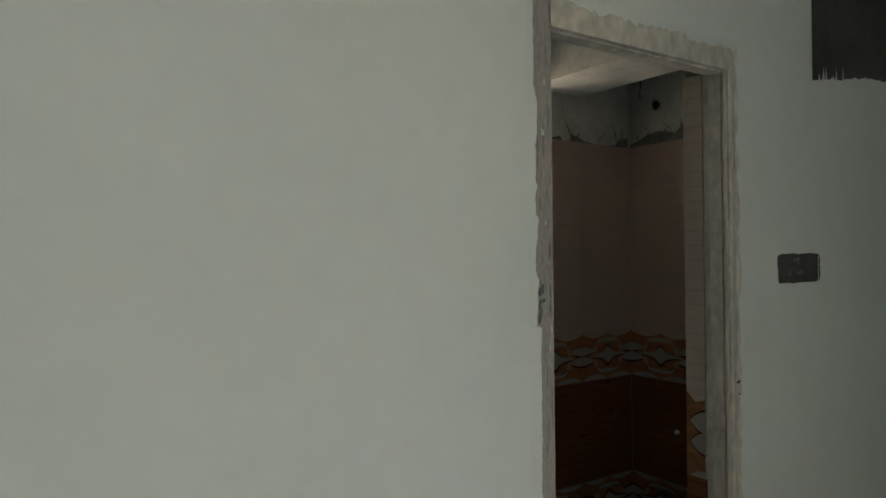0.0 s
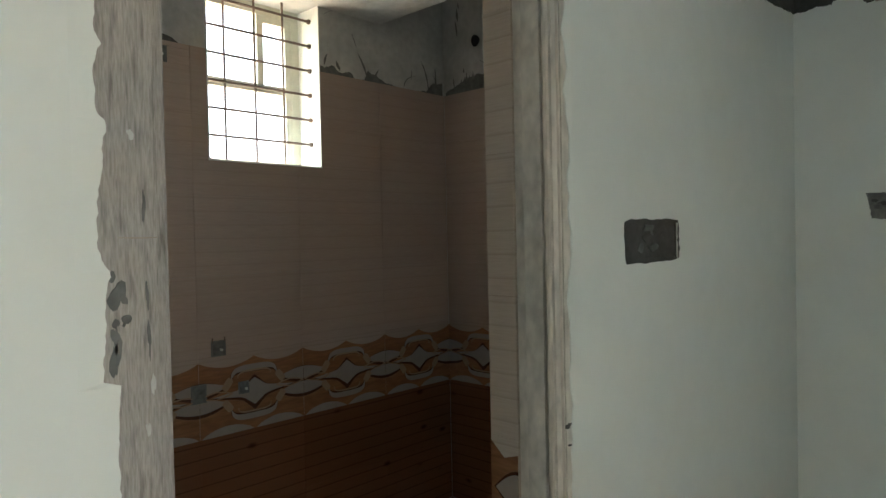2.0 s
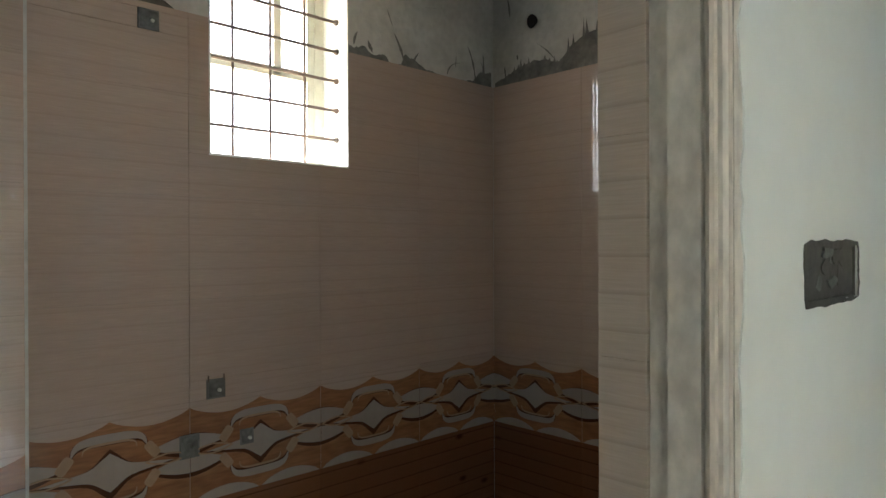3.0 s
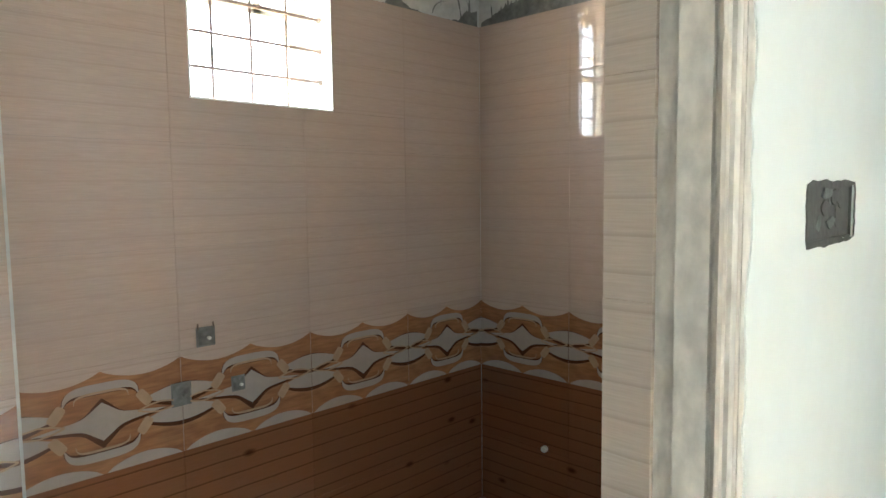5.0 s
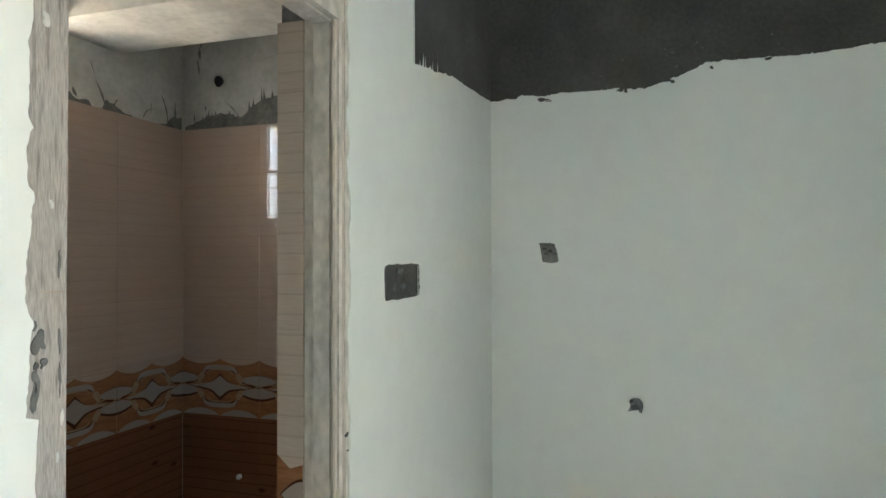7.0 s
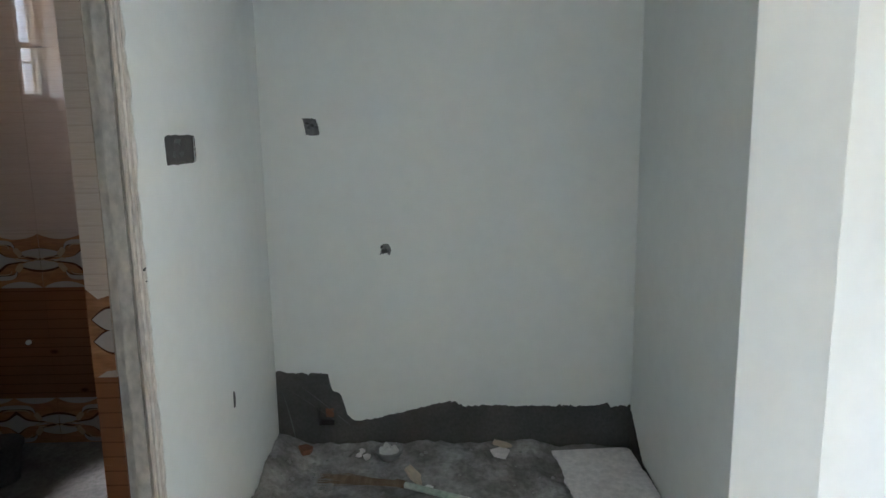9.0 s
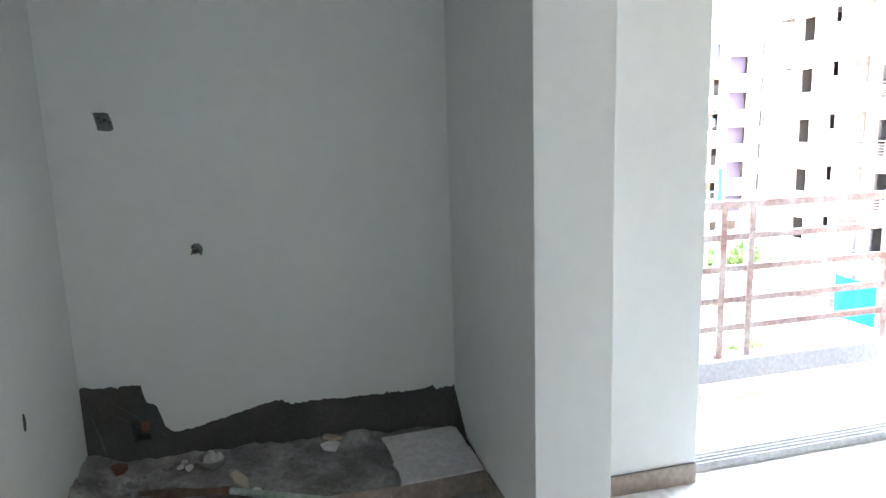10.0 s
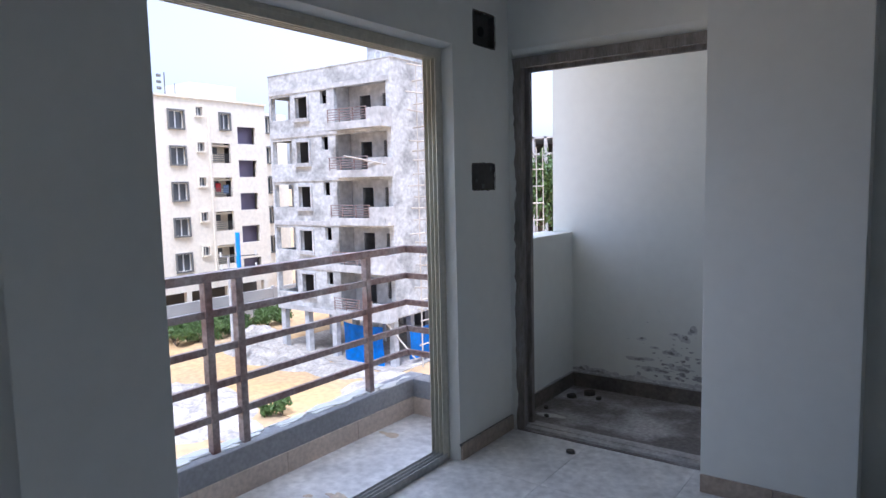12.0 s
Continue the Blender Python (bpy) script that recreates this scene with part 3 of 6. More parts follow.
def wall_box(place, u0, u1, z0, z1, seed, label, depth, steel=True, clogged=False):
    """A sunk steel switch box: smeared render round it, rim, back plate and knock-out."""
    e = tagged(group_empty("switch_box", *place((u0 + u1) / 2, (z0 + z1) / 2, 0)), label, "switch box", group="sunk wall boxes")
    rnd = random.Random(seed)
    n = 12
    loops = []
    for grow in (0.0, 1.0):
        pts = []
        for s in range(4):
            for i in range(n):
                f = i / n
                g = (0.004 + abs(rnd.gauss(0, 0.002))) if grow else -abs(rnd.gauss(0.0, 0.0035))
                if s == 0:
                    pts.append((u0 + (u1 - u0) * f, z0 - g))
                elif s == 1:
                    pts.append((u1 + g, z0 + (z1 - z0) * f))
                elif s == 2:
                    pts.append((u1 - (u1 - u0) * f, z1 + g))
                else:
                    pts.append((u0 - g, z1 - (z1 - z0) * f))
        loops.append(pts)
    bm = bmesh.new()
    inner = [bm.verts.new(place(u, v, 0.002)) for u, v in loops[0]]
    outer = [bm.verts.new(place(u, v, 0.002)) for u, v in loops[1]]
    foot = [bm.verts.new(place(u, v, 0.0)) for u, v in loops[1]]
    m = len(inner)
    for i in range(m):
        j = (i + 1) % m
        bm.faces.new((inner[i], inner[j], outer[j], outer[i]))
        bm.faces.new((outer[i], outer[j], foot[j], foot[i]))
    keep_place(link_mesh("smeared_render", bm, CEMENT), e)
    mat = METALBOX if steel else CEMENT
    t = 0.003
    bm = bmesh.new()
    for a, b, c, d in ((u0, u0 + t, z0, z1), (u1 - t, u1, z0, z1), (u0 + t, u1 - t, z0, z0 + t), (u0 + t, u1 - t, z1 - t, z1)):
        p, q = place(a, c, -depth), place(b, d, -0.002)
        box(bm, p[0], q[0], p[1], q[1], p[2], q[2])
    keep_place(link_mesh("box_rim", bm, CEMENT), e)
    p, q = place(u0 + t, z0 + t, -depth + 0.001), place(u1 - t, z1 - t, -depth + 0.005)
    bm = bmesh.new()
    box(bm, p[0], q[0], p[1], q[1], p[2], q[2])
    keep_place(link_mesh("back_plate", bm, CEMENT), e)
    if clogged:
        # daubs of cement dried on the back of the box
        for k in range(12):
            u, v = rnd.uniform(u0 + 0.02, u1 - 0.02), rnd.uniform(z0 + 0.008, z1 - 0.008)
            keep_place(blob("cement_daub", lambda a, b, c: place(a, b, c - depth + 0.004), u, v, rnd.uniform(0.006, 0.022), rnd.uniform(0.008, 0.018), seed * 10 + k, (CEMENT, CEMENT, STEELGREY)[k % 3],
                            w=0.0006 + 0.0003 * k, n=20, jag=0.35), e)
    else:
        # knock-out drawn as a black disc, the hole's shade painted on
        bm = bmesh.new()
        tube(bm, place((u0 * 0.6 + u1 * 0.4), (z0 + z1) / 2, -depth + 0.004), place((u0 * 0.6 + u1 * 0.4), (z0 + z1) / 2, -depth + 0.012), min(u1 - u0, z1 - z0) * 0.16, 10)
        keep_place(link_mesh("knock_out", bm, BLACK), e)
    return e


wall_box(on_north, *BOXA, 21, "cement-clogged switch box sunk in the white wall", 0.010, clogged=True)


def filled_box(cu, cv, outline, seed, label):
    """A small conduit box filled flush with cement: a frayed patch, a sunk middle and its ridge of mortar."""
    e = tagged(group_empty("conduit_box", *on_recess(cu, cv, 0)), label, "conduit box", group="sunk wall boxes")
    rr = random.Random(seed)
    pts = []
    for (a, b), (c, d) in zip(outline, outline[1:] + outline[:1]):
        for i in range(6):
            t = i / 6
            pts.append((cu - (a + (c - a) * t) + rr.uniform(-0.0016, 0.0016), cv + b + (d - b) * t + rr.uniform(-0.0016, 0.0016)))
    bm = bmesh.new()
    prism(bm, pts, on_recess, 0.0016)
    keep_place(link_mesh("cement_filling", bm, MORTAR), e)
    for k in range(7):
        r = rr.uniform(0.1, 0.75)
        p = rr.choice(outline)
        keep_place(blob("cement_lump", on_recess, cu - p[0] * r, cv + p[1] * r, rr.uniform(0.005, 0.012), rr.uniform(0.004, 0.009), seed + k, CEMENT if k % 3 else STEELGREY, w=0.0020 + 0.0004 * k, n=12, jag=0.5), e)
    return e


filled_box(1.066, 1.625, [(-0.036, 0.039), (0.006, 0.038), (0.022, 0.034), (0.034, 0.0), (0.038, -0.034), (0.012, -0.039), (-0.022, -0.034), (-0.028, 0.0)], 220, "small cement-filled switch box in the recess wall")
filled_box(0.750, 1.066, [(-0.022, 0.018), (-0.008, 0.028), (0.012, 0.026), (0.024, 0.010), (0.024, -0.008), (0.020, -0.029), (0.006, -0.016), (-0.010, -0.020), (-0.028, -0.024), (-0.020, -0.004)], 240, "small round cement-filled conduit box in the recess wall")
wall_box(on_balcony_wall, *BOXD, 24, "cement-clogged switch box beside the balcony doorway", 0.012, clogged=True)
wall_box(on_balcony_wall, *BOXE, 25, "tall empty steel switch box above the doorways", 0.045)
tagged(blob("plaster_chip", on_recess, 1.062, 2.205, 0.012, 0.004, 31, SKIRTING, w=0.004, jag=0.35), "beige chip of plaster below the bare render", "chip")
tagged(blob("plaster_hole", on_north, 2.43, 0.60, 0.010, 0.035, 32, CEMENT, w=0.002, jag=0.25), "dark gouge low on the white wall", "gouge")
bm = bevelled(boxes((XN + 0.034, XN + 0.058, BRICKHOLE[0] + 0.012, BRICKHOLE[1] - 0.036, BRICKHOLE[2] + 0.030, BRICKHOLE[3] - 0.014)), 0.004)
a, b, c, d = BRICKHOLE
# cement-dark plate added for the shade of a deeper hole
structure(link_mesh("trim_hole_back", boxes((XN + 0.0585, XN + 0.0598, a, b, c, d)), CEMENT), "dark cement backing that paints in the shade of a hole", "trim")
structure(link_mesh("trim_hole_lining", boxes((XN - 0.004, XN + 0.059, a - 0.009, a + 0.010, c, d), (XN - 0.004, XN + 0.059, b - 0.008, b + 0.009, c, d), (XN - 0.003, XN + 0.059, a + 0.010, b - 0.008, c, c + 0.006),
                                             (XN - 0.003, XN + 0.059, a + 0.010, b - 0.008, d - 0.010, d)), CEMENT), "rough cement edge of a hole in the wall", "trim")
tagged(link_mesh("brick", bm, REDBRICK), "broken red brick showing in a hole in the wall", "brick")

# ---------------------------------------------------------------- glazed wall tiles of the bathroom
TW, TH, TT = 0.379, 0.2527, 0.008
ROW0 = 0.192


def tile_mesh(w, h, mat):
    """A glazed tile with a chamfered edge, lying in u, v with its face at w = 0."""
    c = 0.0004
    bm = bmesh.new()
    f = [bm.verts.new(p) for p in ((c, 0, c), (w - c, 0, c), (w - c, 0, h - c), (c, 0, h - c))]
    m = [bm.verts.new(p) for p in ((0, c, 0), (w, c, 0), (w, c, h), (0, c, h))]
    b = [bm.verts.new(p) for p in ((0, TT, 0), (w, TT, 0), (w, TT, h), (0, TT, h))]
    bm.faces.new(f)
    for i in range(4):
        j = (i + 1) % 4
        bm.faces.new((f[j], f[i], m[i], m[j]))
        bm.faces.new((m[j], m[i], b[i], b[j]))
    bm.normal_update()
    me = bpy.data.meshes.new("wall_tile")
    bm.to_mesh(me)
    bm.free()
    me.materials.append(mat)
    return me


MESHES = {}


def tile_piece(name, w, h, mat, parent, m):
    key = (round(w, 3), round(h, 3), mat.name)
    if key not in MESHES:
        MESHES[key] = tile_mesh(w - 0.0007, h - 0.0004, mat)
    return piece(name, MESHES[key], parent, m)


def minus(rects, hole):
    out = []
    for a, b, c, d in rects:
        ha, hb, hc, hd = max(a, hole[0]), min(b, hole[1]), max(c, hole[2]), min(d, hole[3])
        if ha >= hb or hc >= hd:
            out.append((a, b, c, d))
            continue
        for r in ((a, b, c, hc), (a, b, hd, d), (a, ha, hc, hd), (hb, b, hc, hd)):
            if r[1] - r[0] > 0.006 and r[3] - r[2] > 0.006:
                out.append(r)
    return out


# the printed border: shapes in tile metres, u along and v up
def lens(cu, cv, hw, hh, n=14, bend=0.75):
    up = [(cu - hw * math.cos(math.pi * i / n), cv + hh * math.sin(math.pi * i / n) ** bend) for i in range(n)]
    dn = [(cu + hw * math.cos(math.pi * i / n), cv - hh * math.sin(math.pi * i / n) ** bend) for i in range(n)]
    return up + dn


def clip_lens(left, cu, cv, hw, hh, n=9):
    """Half of a lens, cut at the tile joint."""
    s = 1 if left else -1
    pts = [(cu + s * hw * i / n, cv + hh * math.cos(math.pi / 2 * i / n)) for i in range(n + 1)]
    pts += [(u, 2 * cv - v) for u, v in pts[-2::-1]]
    return pts if s < 0 else pts[::-1]


def star(cu, cv, hw, hh, n=8):
    tips = ((hw, 0), (0, hh), (-hw, 0), (0, -hh))
    pts = []
    for k in range(4):
        (a, b), (c, d) = tips[k], tips[(k + 1) % 4]
        for i in range(n):
            t = i / n
            u, v = a + (c - a) * t, b + (d - b) * t
            pull = 1 - 0.36 * math.sin(math.pi * t)
            pts.append((cu + u * pull, cv + v * pull))
    return pts


def crescent(cu, cv, rw, rh, thick, turn, n=18, spread=1.15):
    """A curl: an arc that is thick in the middle and rolls in at its ends; turn +1 arches up, -1 hangs."""
    outer, inner = [], []
    for i in range(n + 1):
        a = math.pi / 2 + spread * math.pi / 2 * (1 - 2 * i / n)
        k = math.sin(math.pi * i / n) ** 0.6
        c, s = math.copysign(abs(math.cos(a)) ** 0.55, math.cos(a)), math.copysign(abs(math.sin(a)) ** 0.55, math.sin(a))
        outer.append((cu + rw * c, cv + turn * rh * s))
        inner.append((cu + (rw - thick * (0.10 + 0.55 * k)) * c, cv + turn * (rh - thick * (0.10 + k * 0.8)) * s))
    return outer + inner[::-1]


def tab(cu, cv, hw, hh, turn):
    """A small rounded bar, turned by an angle: the rolled end of a curl."""
    pts = []
    for i in range(16):
        a = 2 * math.pi * i / 16
        x, y = (math.copysign(abs(f) ** 0.45, f) * k for f, k in ((math.cos(a), hw), (math.sin(a), hh)))
        pts.append((cu + x * math.cos(turn) - y * math.sin(turn), cv + x * math.sin(turn) + y * math.cos(turn)))
    return pts


def scallop(n=12):
    """The ochre field: straight foot, hanging arcs between peaks at the joints and in the middle."""
    pts = [(TW - 0.001, 0.0), (0.0005, 0.0)][::-1]
    top = []
    for i in range(2 * n + 1):
        s = (i / n) % 1.0
        top.append((0.0005 + (TW - 0.0015) * i / (2 * n), 0.238 - 0.024 * math.sin(math.pi * s) ** 0.8))
    return pts + top[::-1]


def border_layers():
    """(name, material, height over the glaze, outlines) of the relief printed on a border tile."""
    m = TW / 2
    shadow = [star(m, 0.119, 0.152, 0.058)] + [clip_lens(l, 0.0005 if l else TW - 0.001, v - 0.002, 0.100, 0.027) for l in (True, False) for v in (0.151, 0.098)]
    pearl = [star(m, 0.123, 0.148, 0.044)] + [clip_lens(l, 0.0008 if l else TW - 0.0015, v, 0.096, 0.021) for l in (True, False) for v in (0.153, 0.101)]
    pearl += [crescent(m, 0.160, 0.084, 0.052, 0.021, 1, spread=0.95), crescent(m, 0.086, 0.084, 0.052, 0.021, -1, spread=0.95)]
    shadow += [crescent(m, 0.158, 0.086, 0.053, 0.027, 1, spread=0.98), crescent(m, 0.088, 0.086, 0.053, 0.027, -1, spread=0.98)]
    foot = []
    for k in (0, 1):
        c = TW * (0.25 + 0.5 * k)
        foot.append([(c - 0.090 + 0.180 * i / 12, 0.001 + 0.027 * math.sin(math.pi * i / 12) ** 0.7) for i in range(13)][::-1])
    tan = [tab(m - s * 0.096, v, 0.021, 0.012, s * g * 0.9) for s in (1, -1) for v, g in ((0.158, 1), (0.090, -1))]
    tan += [crescent(m, 0.172, 0.060, 0.022, 0.006, 1, spread=1.0), crescent(m, 0.078, 0.060, 0.022, 0.006, -1, spread=1.0)]
    ribbon = []
    for s in (1, -1):
        for k in (0.012, -0.012):
            c0 = m + s * 0.080
            pts = [(c0 + s * t * (m - 0.083), 0.131 + k * math.sin(math.pi * t) - 0.001) for t in (0, 0.25, 0.5, 0.75, 1.0)]
            ribbon.append(pts + [(u, v - 0.0035) for u, v in pts[::-1]])
    return (("ochre_field", OCHRE, 0.0006, [scallop()]), ("dark_outline", OCHREDARK, 0.0012, shadow), ("pearl_scroll", PEARL, 0.0022, pearl + foot),
            ("tan_scroll", TAN, 0.0028, tan), ("ribbon", TAN, 0.0034, ribbon))


LAYERS = []
for name, mat, height, outlines in border_layers():
    bm = bmesh.new()
    for o in outlines:
        prism(bm, o, lambda u, v, w: (u, -w, v), height)
    bmesh.ops.recalc_face_normals(bm, faces=bm.faces)
    me = bpy.data.meshes.new(name)
    bm.to_mesh(me)
    bm.free()
    me.materials.append(mat)
    LAYERS.append((name, me))


def border_tile(parent, m, w, flip=False):
    """A border tile with its relief; flip hangs it upside down."""
    t = tile_piece("border_tile", w, TH, CREAM_BAND if not flip else BROWN, parent, m)
    for name, me in LAYERS:
        ob = new(name, me)
        ob.parent = t
        if flip:
            ob.matrix_basis = Matrix.Translation((TW, 0, TH)) @ Matrix.Rotation(math.pi, 4, "Y")
    return t


def tiled_wall(name, label, origin, turn, u_joint, u0, u1, top, holes=(), low=0.22):
    """A wall of tiles: u runs along the wall from its joint line; origin and turn set it in the room."""
    wall = structure(group_empty(name), label, "wall tiles")
    first = math.floor((u0 - u_joint) / TW)
    last = math.ceil((u1 - u_joint) / TW)
    base = Matrix.Translation(origin) @ Matrix.Rotation(turn, 4, "Z")
    for r in range(9):
        z0 = ROW0 + r * TH
        z1 = min(z0 + TH, top)
        if z1 - z0 < 0.01:
            continue
        for c in range(first, last):
            a, b = max(u_joint + c * TW, u0), min(u_joint + (c + 1) * TW, u1)
            if b - a < 0.01:
                continue
            if r in (0, 3) and b - a > TW * 0.8:
                border_tile(wall, base @ Matrix.Translation((a, 0, z0)) @ Matrix.Diagonal(((b - a) / TW, 1, 1, 1)), TW, flip=(r == 0))
                continue
            rects = [(a, b, z0, z1)]
            for h in holes:
                rects = minus(rects, h)
            mat = BROWN if r < 3 else CREAM
            if r in (0, 3):
                mat = OCHRE
            for ra, rb, rc, rd in rects:
                tile_piece("wall_tile", rb - ra, rd - rc, mat, wall, base @ Matrix.Translation((ra, 0, rc)))
    return wall


BX = [(1.810, 1.858, 1.2028, 1.252), (1.740, 1.790, 1.066, 1.124), (1.898, 1.936, 1.070, 1.110), (1.648, 1.696, 2.098, 2.146)]
tiled_wall("tiling_back", "cream plank-print tiles over a scrolled border and brown plank tiles", (0, YB, 0), 0.0, 1.767, 1.398, XB, 2.162,
           [(WX0, WX1, WZ0, 3.0), BX[0], BX[3]])
# side wall: u runs from the back corner towards the room
tiled_wall("tiling_side", "cream plank-print tiles over a scrolled border and brown plank tiles", (XB, YB, 0), -math.pi / 2, 0.0, 0.0, YB - YA2, 2.162)
tiled_wall("tiling_duct", "cream plank-print tiles on the boxed duct with a scrolled border", (0, 2.472, 0), 0.0, 1.010, 0.91, 1.398, 2.162)
# reveals of the doorway
for x, sgn in ((IX1 + 0.006, -1), (IX0 - 0.006, 1)):
    reveal = structure(group_empty("tiling_reveal"), "cream tile edging the bathroom doorway, brown below", "wall tiles")
    d0, d1 = YA + 0.085, YA2 + 0.006
    for r in range(9):
        z0 = ROW0 + r * TH
        z1 = min(z0 + TH, IZ + 0.01)
        if z1 - z0 < 0.02 or r == 0:
            continue
        # reveal tiles take the lighter copy, room light painted into the cream
        mat = BROWN if r < 3 else CREAM_LIT
        turn = -math.pi / 2 if sgn < 0 else math.pi / 2
        m = Matrix.Translation((x, d1 if sgn < 0 else d0, z0)) @ Matrix.Rotation(turn, 4, "Z")
        t = tile_piece("reveal_tile", d1 - d0, z1 - z0, mat, reveal, m)
        if r == 3:
            w = d1 - d0 - 0.001
            for nm, mt, h, shape in (("ochre_field", OCHRE, 0.0006, [(0, 0), (w, 0), (w, 0.225), (w * 0.5, 0.215), (0, 0.243)]),
                                     ("dark_outline", OCHREDARK, 0.0012, clip_lens(False, w, 0.160, 0.054, 0.036)), ("dark_outline", OCHREDARK, 0.0012, clip_lens(False, w, 0.100, 0.054, 0.036)),
                                     ("pearl_scroll", PEARL, 0.002, clip_lens(False, w, 0.160, 0.050, 0.030)), ("pearl_scroll", PEARL, 0.002, clip_lens(False, w, 0.100, 0.050, 0.030)),
                                     ("pearl_scroll", PEARL, 0.002, [(0.01, 0.001), (w, 0.001), (w, 0.02), (w * 0.6, 0.018)])):
                bm = bmesh.new()
                prism(bm, shape, lambda u, v, k: (u, -k, v), h)
                bmesh.ops.recalc_face_normals(bm, faces=bm.faces)
                ob = link_mesh(nm, bm, mt)
                ob.parent = t

# wall behind the reveal tiles, and the raw foot of the reveal
structure(link_mesh("reveal_core", boxes((IX1 + 0.014, DX1, YA + 0.085, YA2, 0, DZ), (DX0, IX0 - 0.014, YA + 0.085, YA2, 0, DZ)), SCREED), "raw cement behind the reveal tiles", "reveal")


def on_back(u, v, w):
    return (u, YB - w, v)


def on_side(u, v, w):
    return (XB - w, u, v)


for k, (u0, u1, z0, z1) in enumerate(BX):
    e = tagged(group_empty("conduit_box", (u0 + u1) / 2, YB, (z0 + z1) / 2), "square grey conduit box let into the bathroom tiles", "conduit box", group="conduit boxes in the tiles")
    keep_place(part("rim", boxes((u0, u0 + 0.004, YB - 0.003, YB + 0.008, z0, z1), (u1 - 0.004, u1, YB - 0.003, YB + 0.008, z0, z1),
                                 (u0 + 0.004, u1 - 0.004, YB - 0.003, YB + 0.008, z0, z0 + 0.004), (u0 + 0.004, u1 - 0.004, YB - 0.003, YB + 0.008, z1 - 0.004, z1)), MORTAR, e), e)
    keep_place(part("filling", boxes((u0 + 0.004, u1 - 0.004, YB - 0.0045, YB + 0.007, z0 + 0.004, z1 - 0.004)), STEELGREY, e), e)
    bm = bmesh.new()
    tube(bm, ((u0 + u1) / 2 + 0.006, YB - 0.011, (z0 + z1) / 2 - 0.004), ((u0 + u1) / 2 + 0.006, YB - 0.003, (z0 + z1) / 2 - 0.004), 0.0045, 8)
    keep_place(part("plug", bm, PUTTYEDGE if k != 1 else STEELGREY, e), e)

    if k == 0:
        for x in (u0 + 0.002, u1 - 0.005):
            keep_place(part("lug", boxes((x, x + 0.003, YB - 0.004, YB - 0.001, z1 - 0.006, z1 + 0.010)), IRON, e), e)

# mortar smeared above the tiles
rnd = random.Random(77)
structure(blob("mortar_stain", on_back, 1.53, 2.175, 0.17, 0.050, 81, CEMENT, w=-0.003, jag=0.25), "dark mortar smear above the bathroom tiles", "mortar")


def mortar_fringe(place, profile, base, seed, bristle):
    """The mortar bed that shows over the top row of tiles: profile gives (u, height); bristle frays its upper edge."""
    rr = random.Random(seed)
    bm = bmesh.new()
    n = 150
    u0, u1 = profile[0][0], profile[-1][0]
    line, drift = [], 0.0
    for i in range(n):
        u = u0 + (u1 - u0) * i / (n - 1)
        for (a, ha), (b, hb) in zip(profile, profile[1:]):
            if min(a, b) - 1e-6 <= u <= max(a, b) + 1e-6:
                h = ha + (hb - ha) * (u - a) / (b - a)
        drift = 0.7 * drift + rr.uniform(-0.0025, 0.0025)
        line.append((u, base + max(0.001, h + drift + (rr.uniform(0, bristle) * h / 0.06 if rr.random() < 0.25 else 0))))
    for (a, va), (b, vb) in zip(line, line[1:]):
        f = [bm.verts.new(place(u, v, -0.004)) for u, v in ((a, base - 0.01), (b, base - 0.01), (b, vb), (a, va))]
        bm.faces.new(f)
    return structure(link_mesh("mortar_fringe", bm, MORTAR), "ragged dark mortar bed above the tiles", "mortar")


def mortar_stroke(place, u, v, length, lean, curl, width, seed):
    rr = random.Random(seed)
    bm = bmesh.new()
    pts = []
    for i in range(9):
        t = i / 8
        pts.append((u + lean * length * t + curl * length * t * t, v + length * (t - 0.35 * abs(curl) * t * t * 2), 0.6 * width * math.sin(math.pi * (0.12 + 0.85 * t)) * rr.uniform(0.6, 1.2)))
    for (a, va, wa), (b, vb, wb) in zip(pts, pts[1:]):
        f = [bm.verts.new(place(x, y, -0.0035)) for x, y in ((a - wa, va), (a + wa, va), (b + wb, vb), (b - wb, vb))]
        bm.faces.new(f)
    return structure(link_mesh("mortar_stroke", bm, MORTAR), "dark trowel daub on the limewashed wall", "mortar")


for k, (u, v, ln, lean, w) in enumerate(((0.945, 0.215, 0.24, 1.05, 0.004), (0.975, 0.205, 0.20, 1.2, 0.0025), (1.20, 0.10, 0.30, 0.15, 0.005))):
    mortar_stroke(lambda a, b, c: on_recess(a, b, 0.0035), u, v, ln, lean, 0.05, w, 150 + k)
mortar_fringe(on_back, ((WX1 + 0.003, 0.030), (2.275, 0.022), (2.31, 0.034), (2.35, 0.012), (2.385, 0.026), (2.41, 0.003), (2.455, 0.006), (2.47, 0.040), (2.52, 0.030), (2.57, 0.006), (2.70, 0.003), (2.79, 0.010), (2.82, 0.045), (XB - 0.006, 0.055)), 2.158, 91, 0.008)
mortar_fringe(on_side, ((YB - 0.006, 0.018), (2.56, 0.030), (2.50, 0.052), (2.42, 0.066), (2.36, 0.052), (2.33, 0.040), (2.27, 0.085), (2.22, 0.108), (2.16, 0.118), (1.86, 0.12)), 2.158, 92, 0.035)
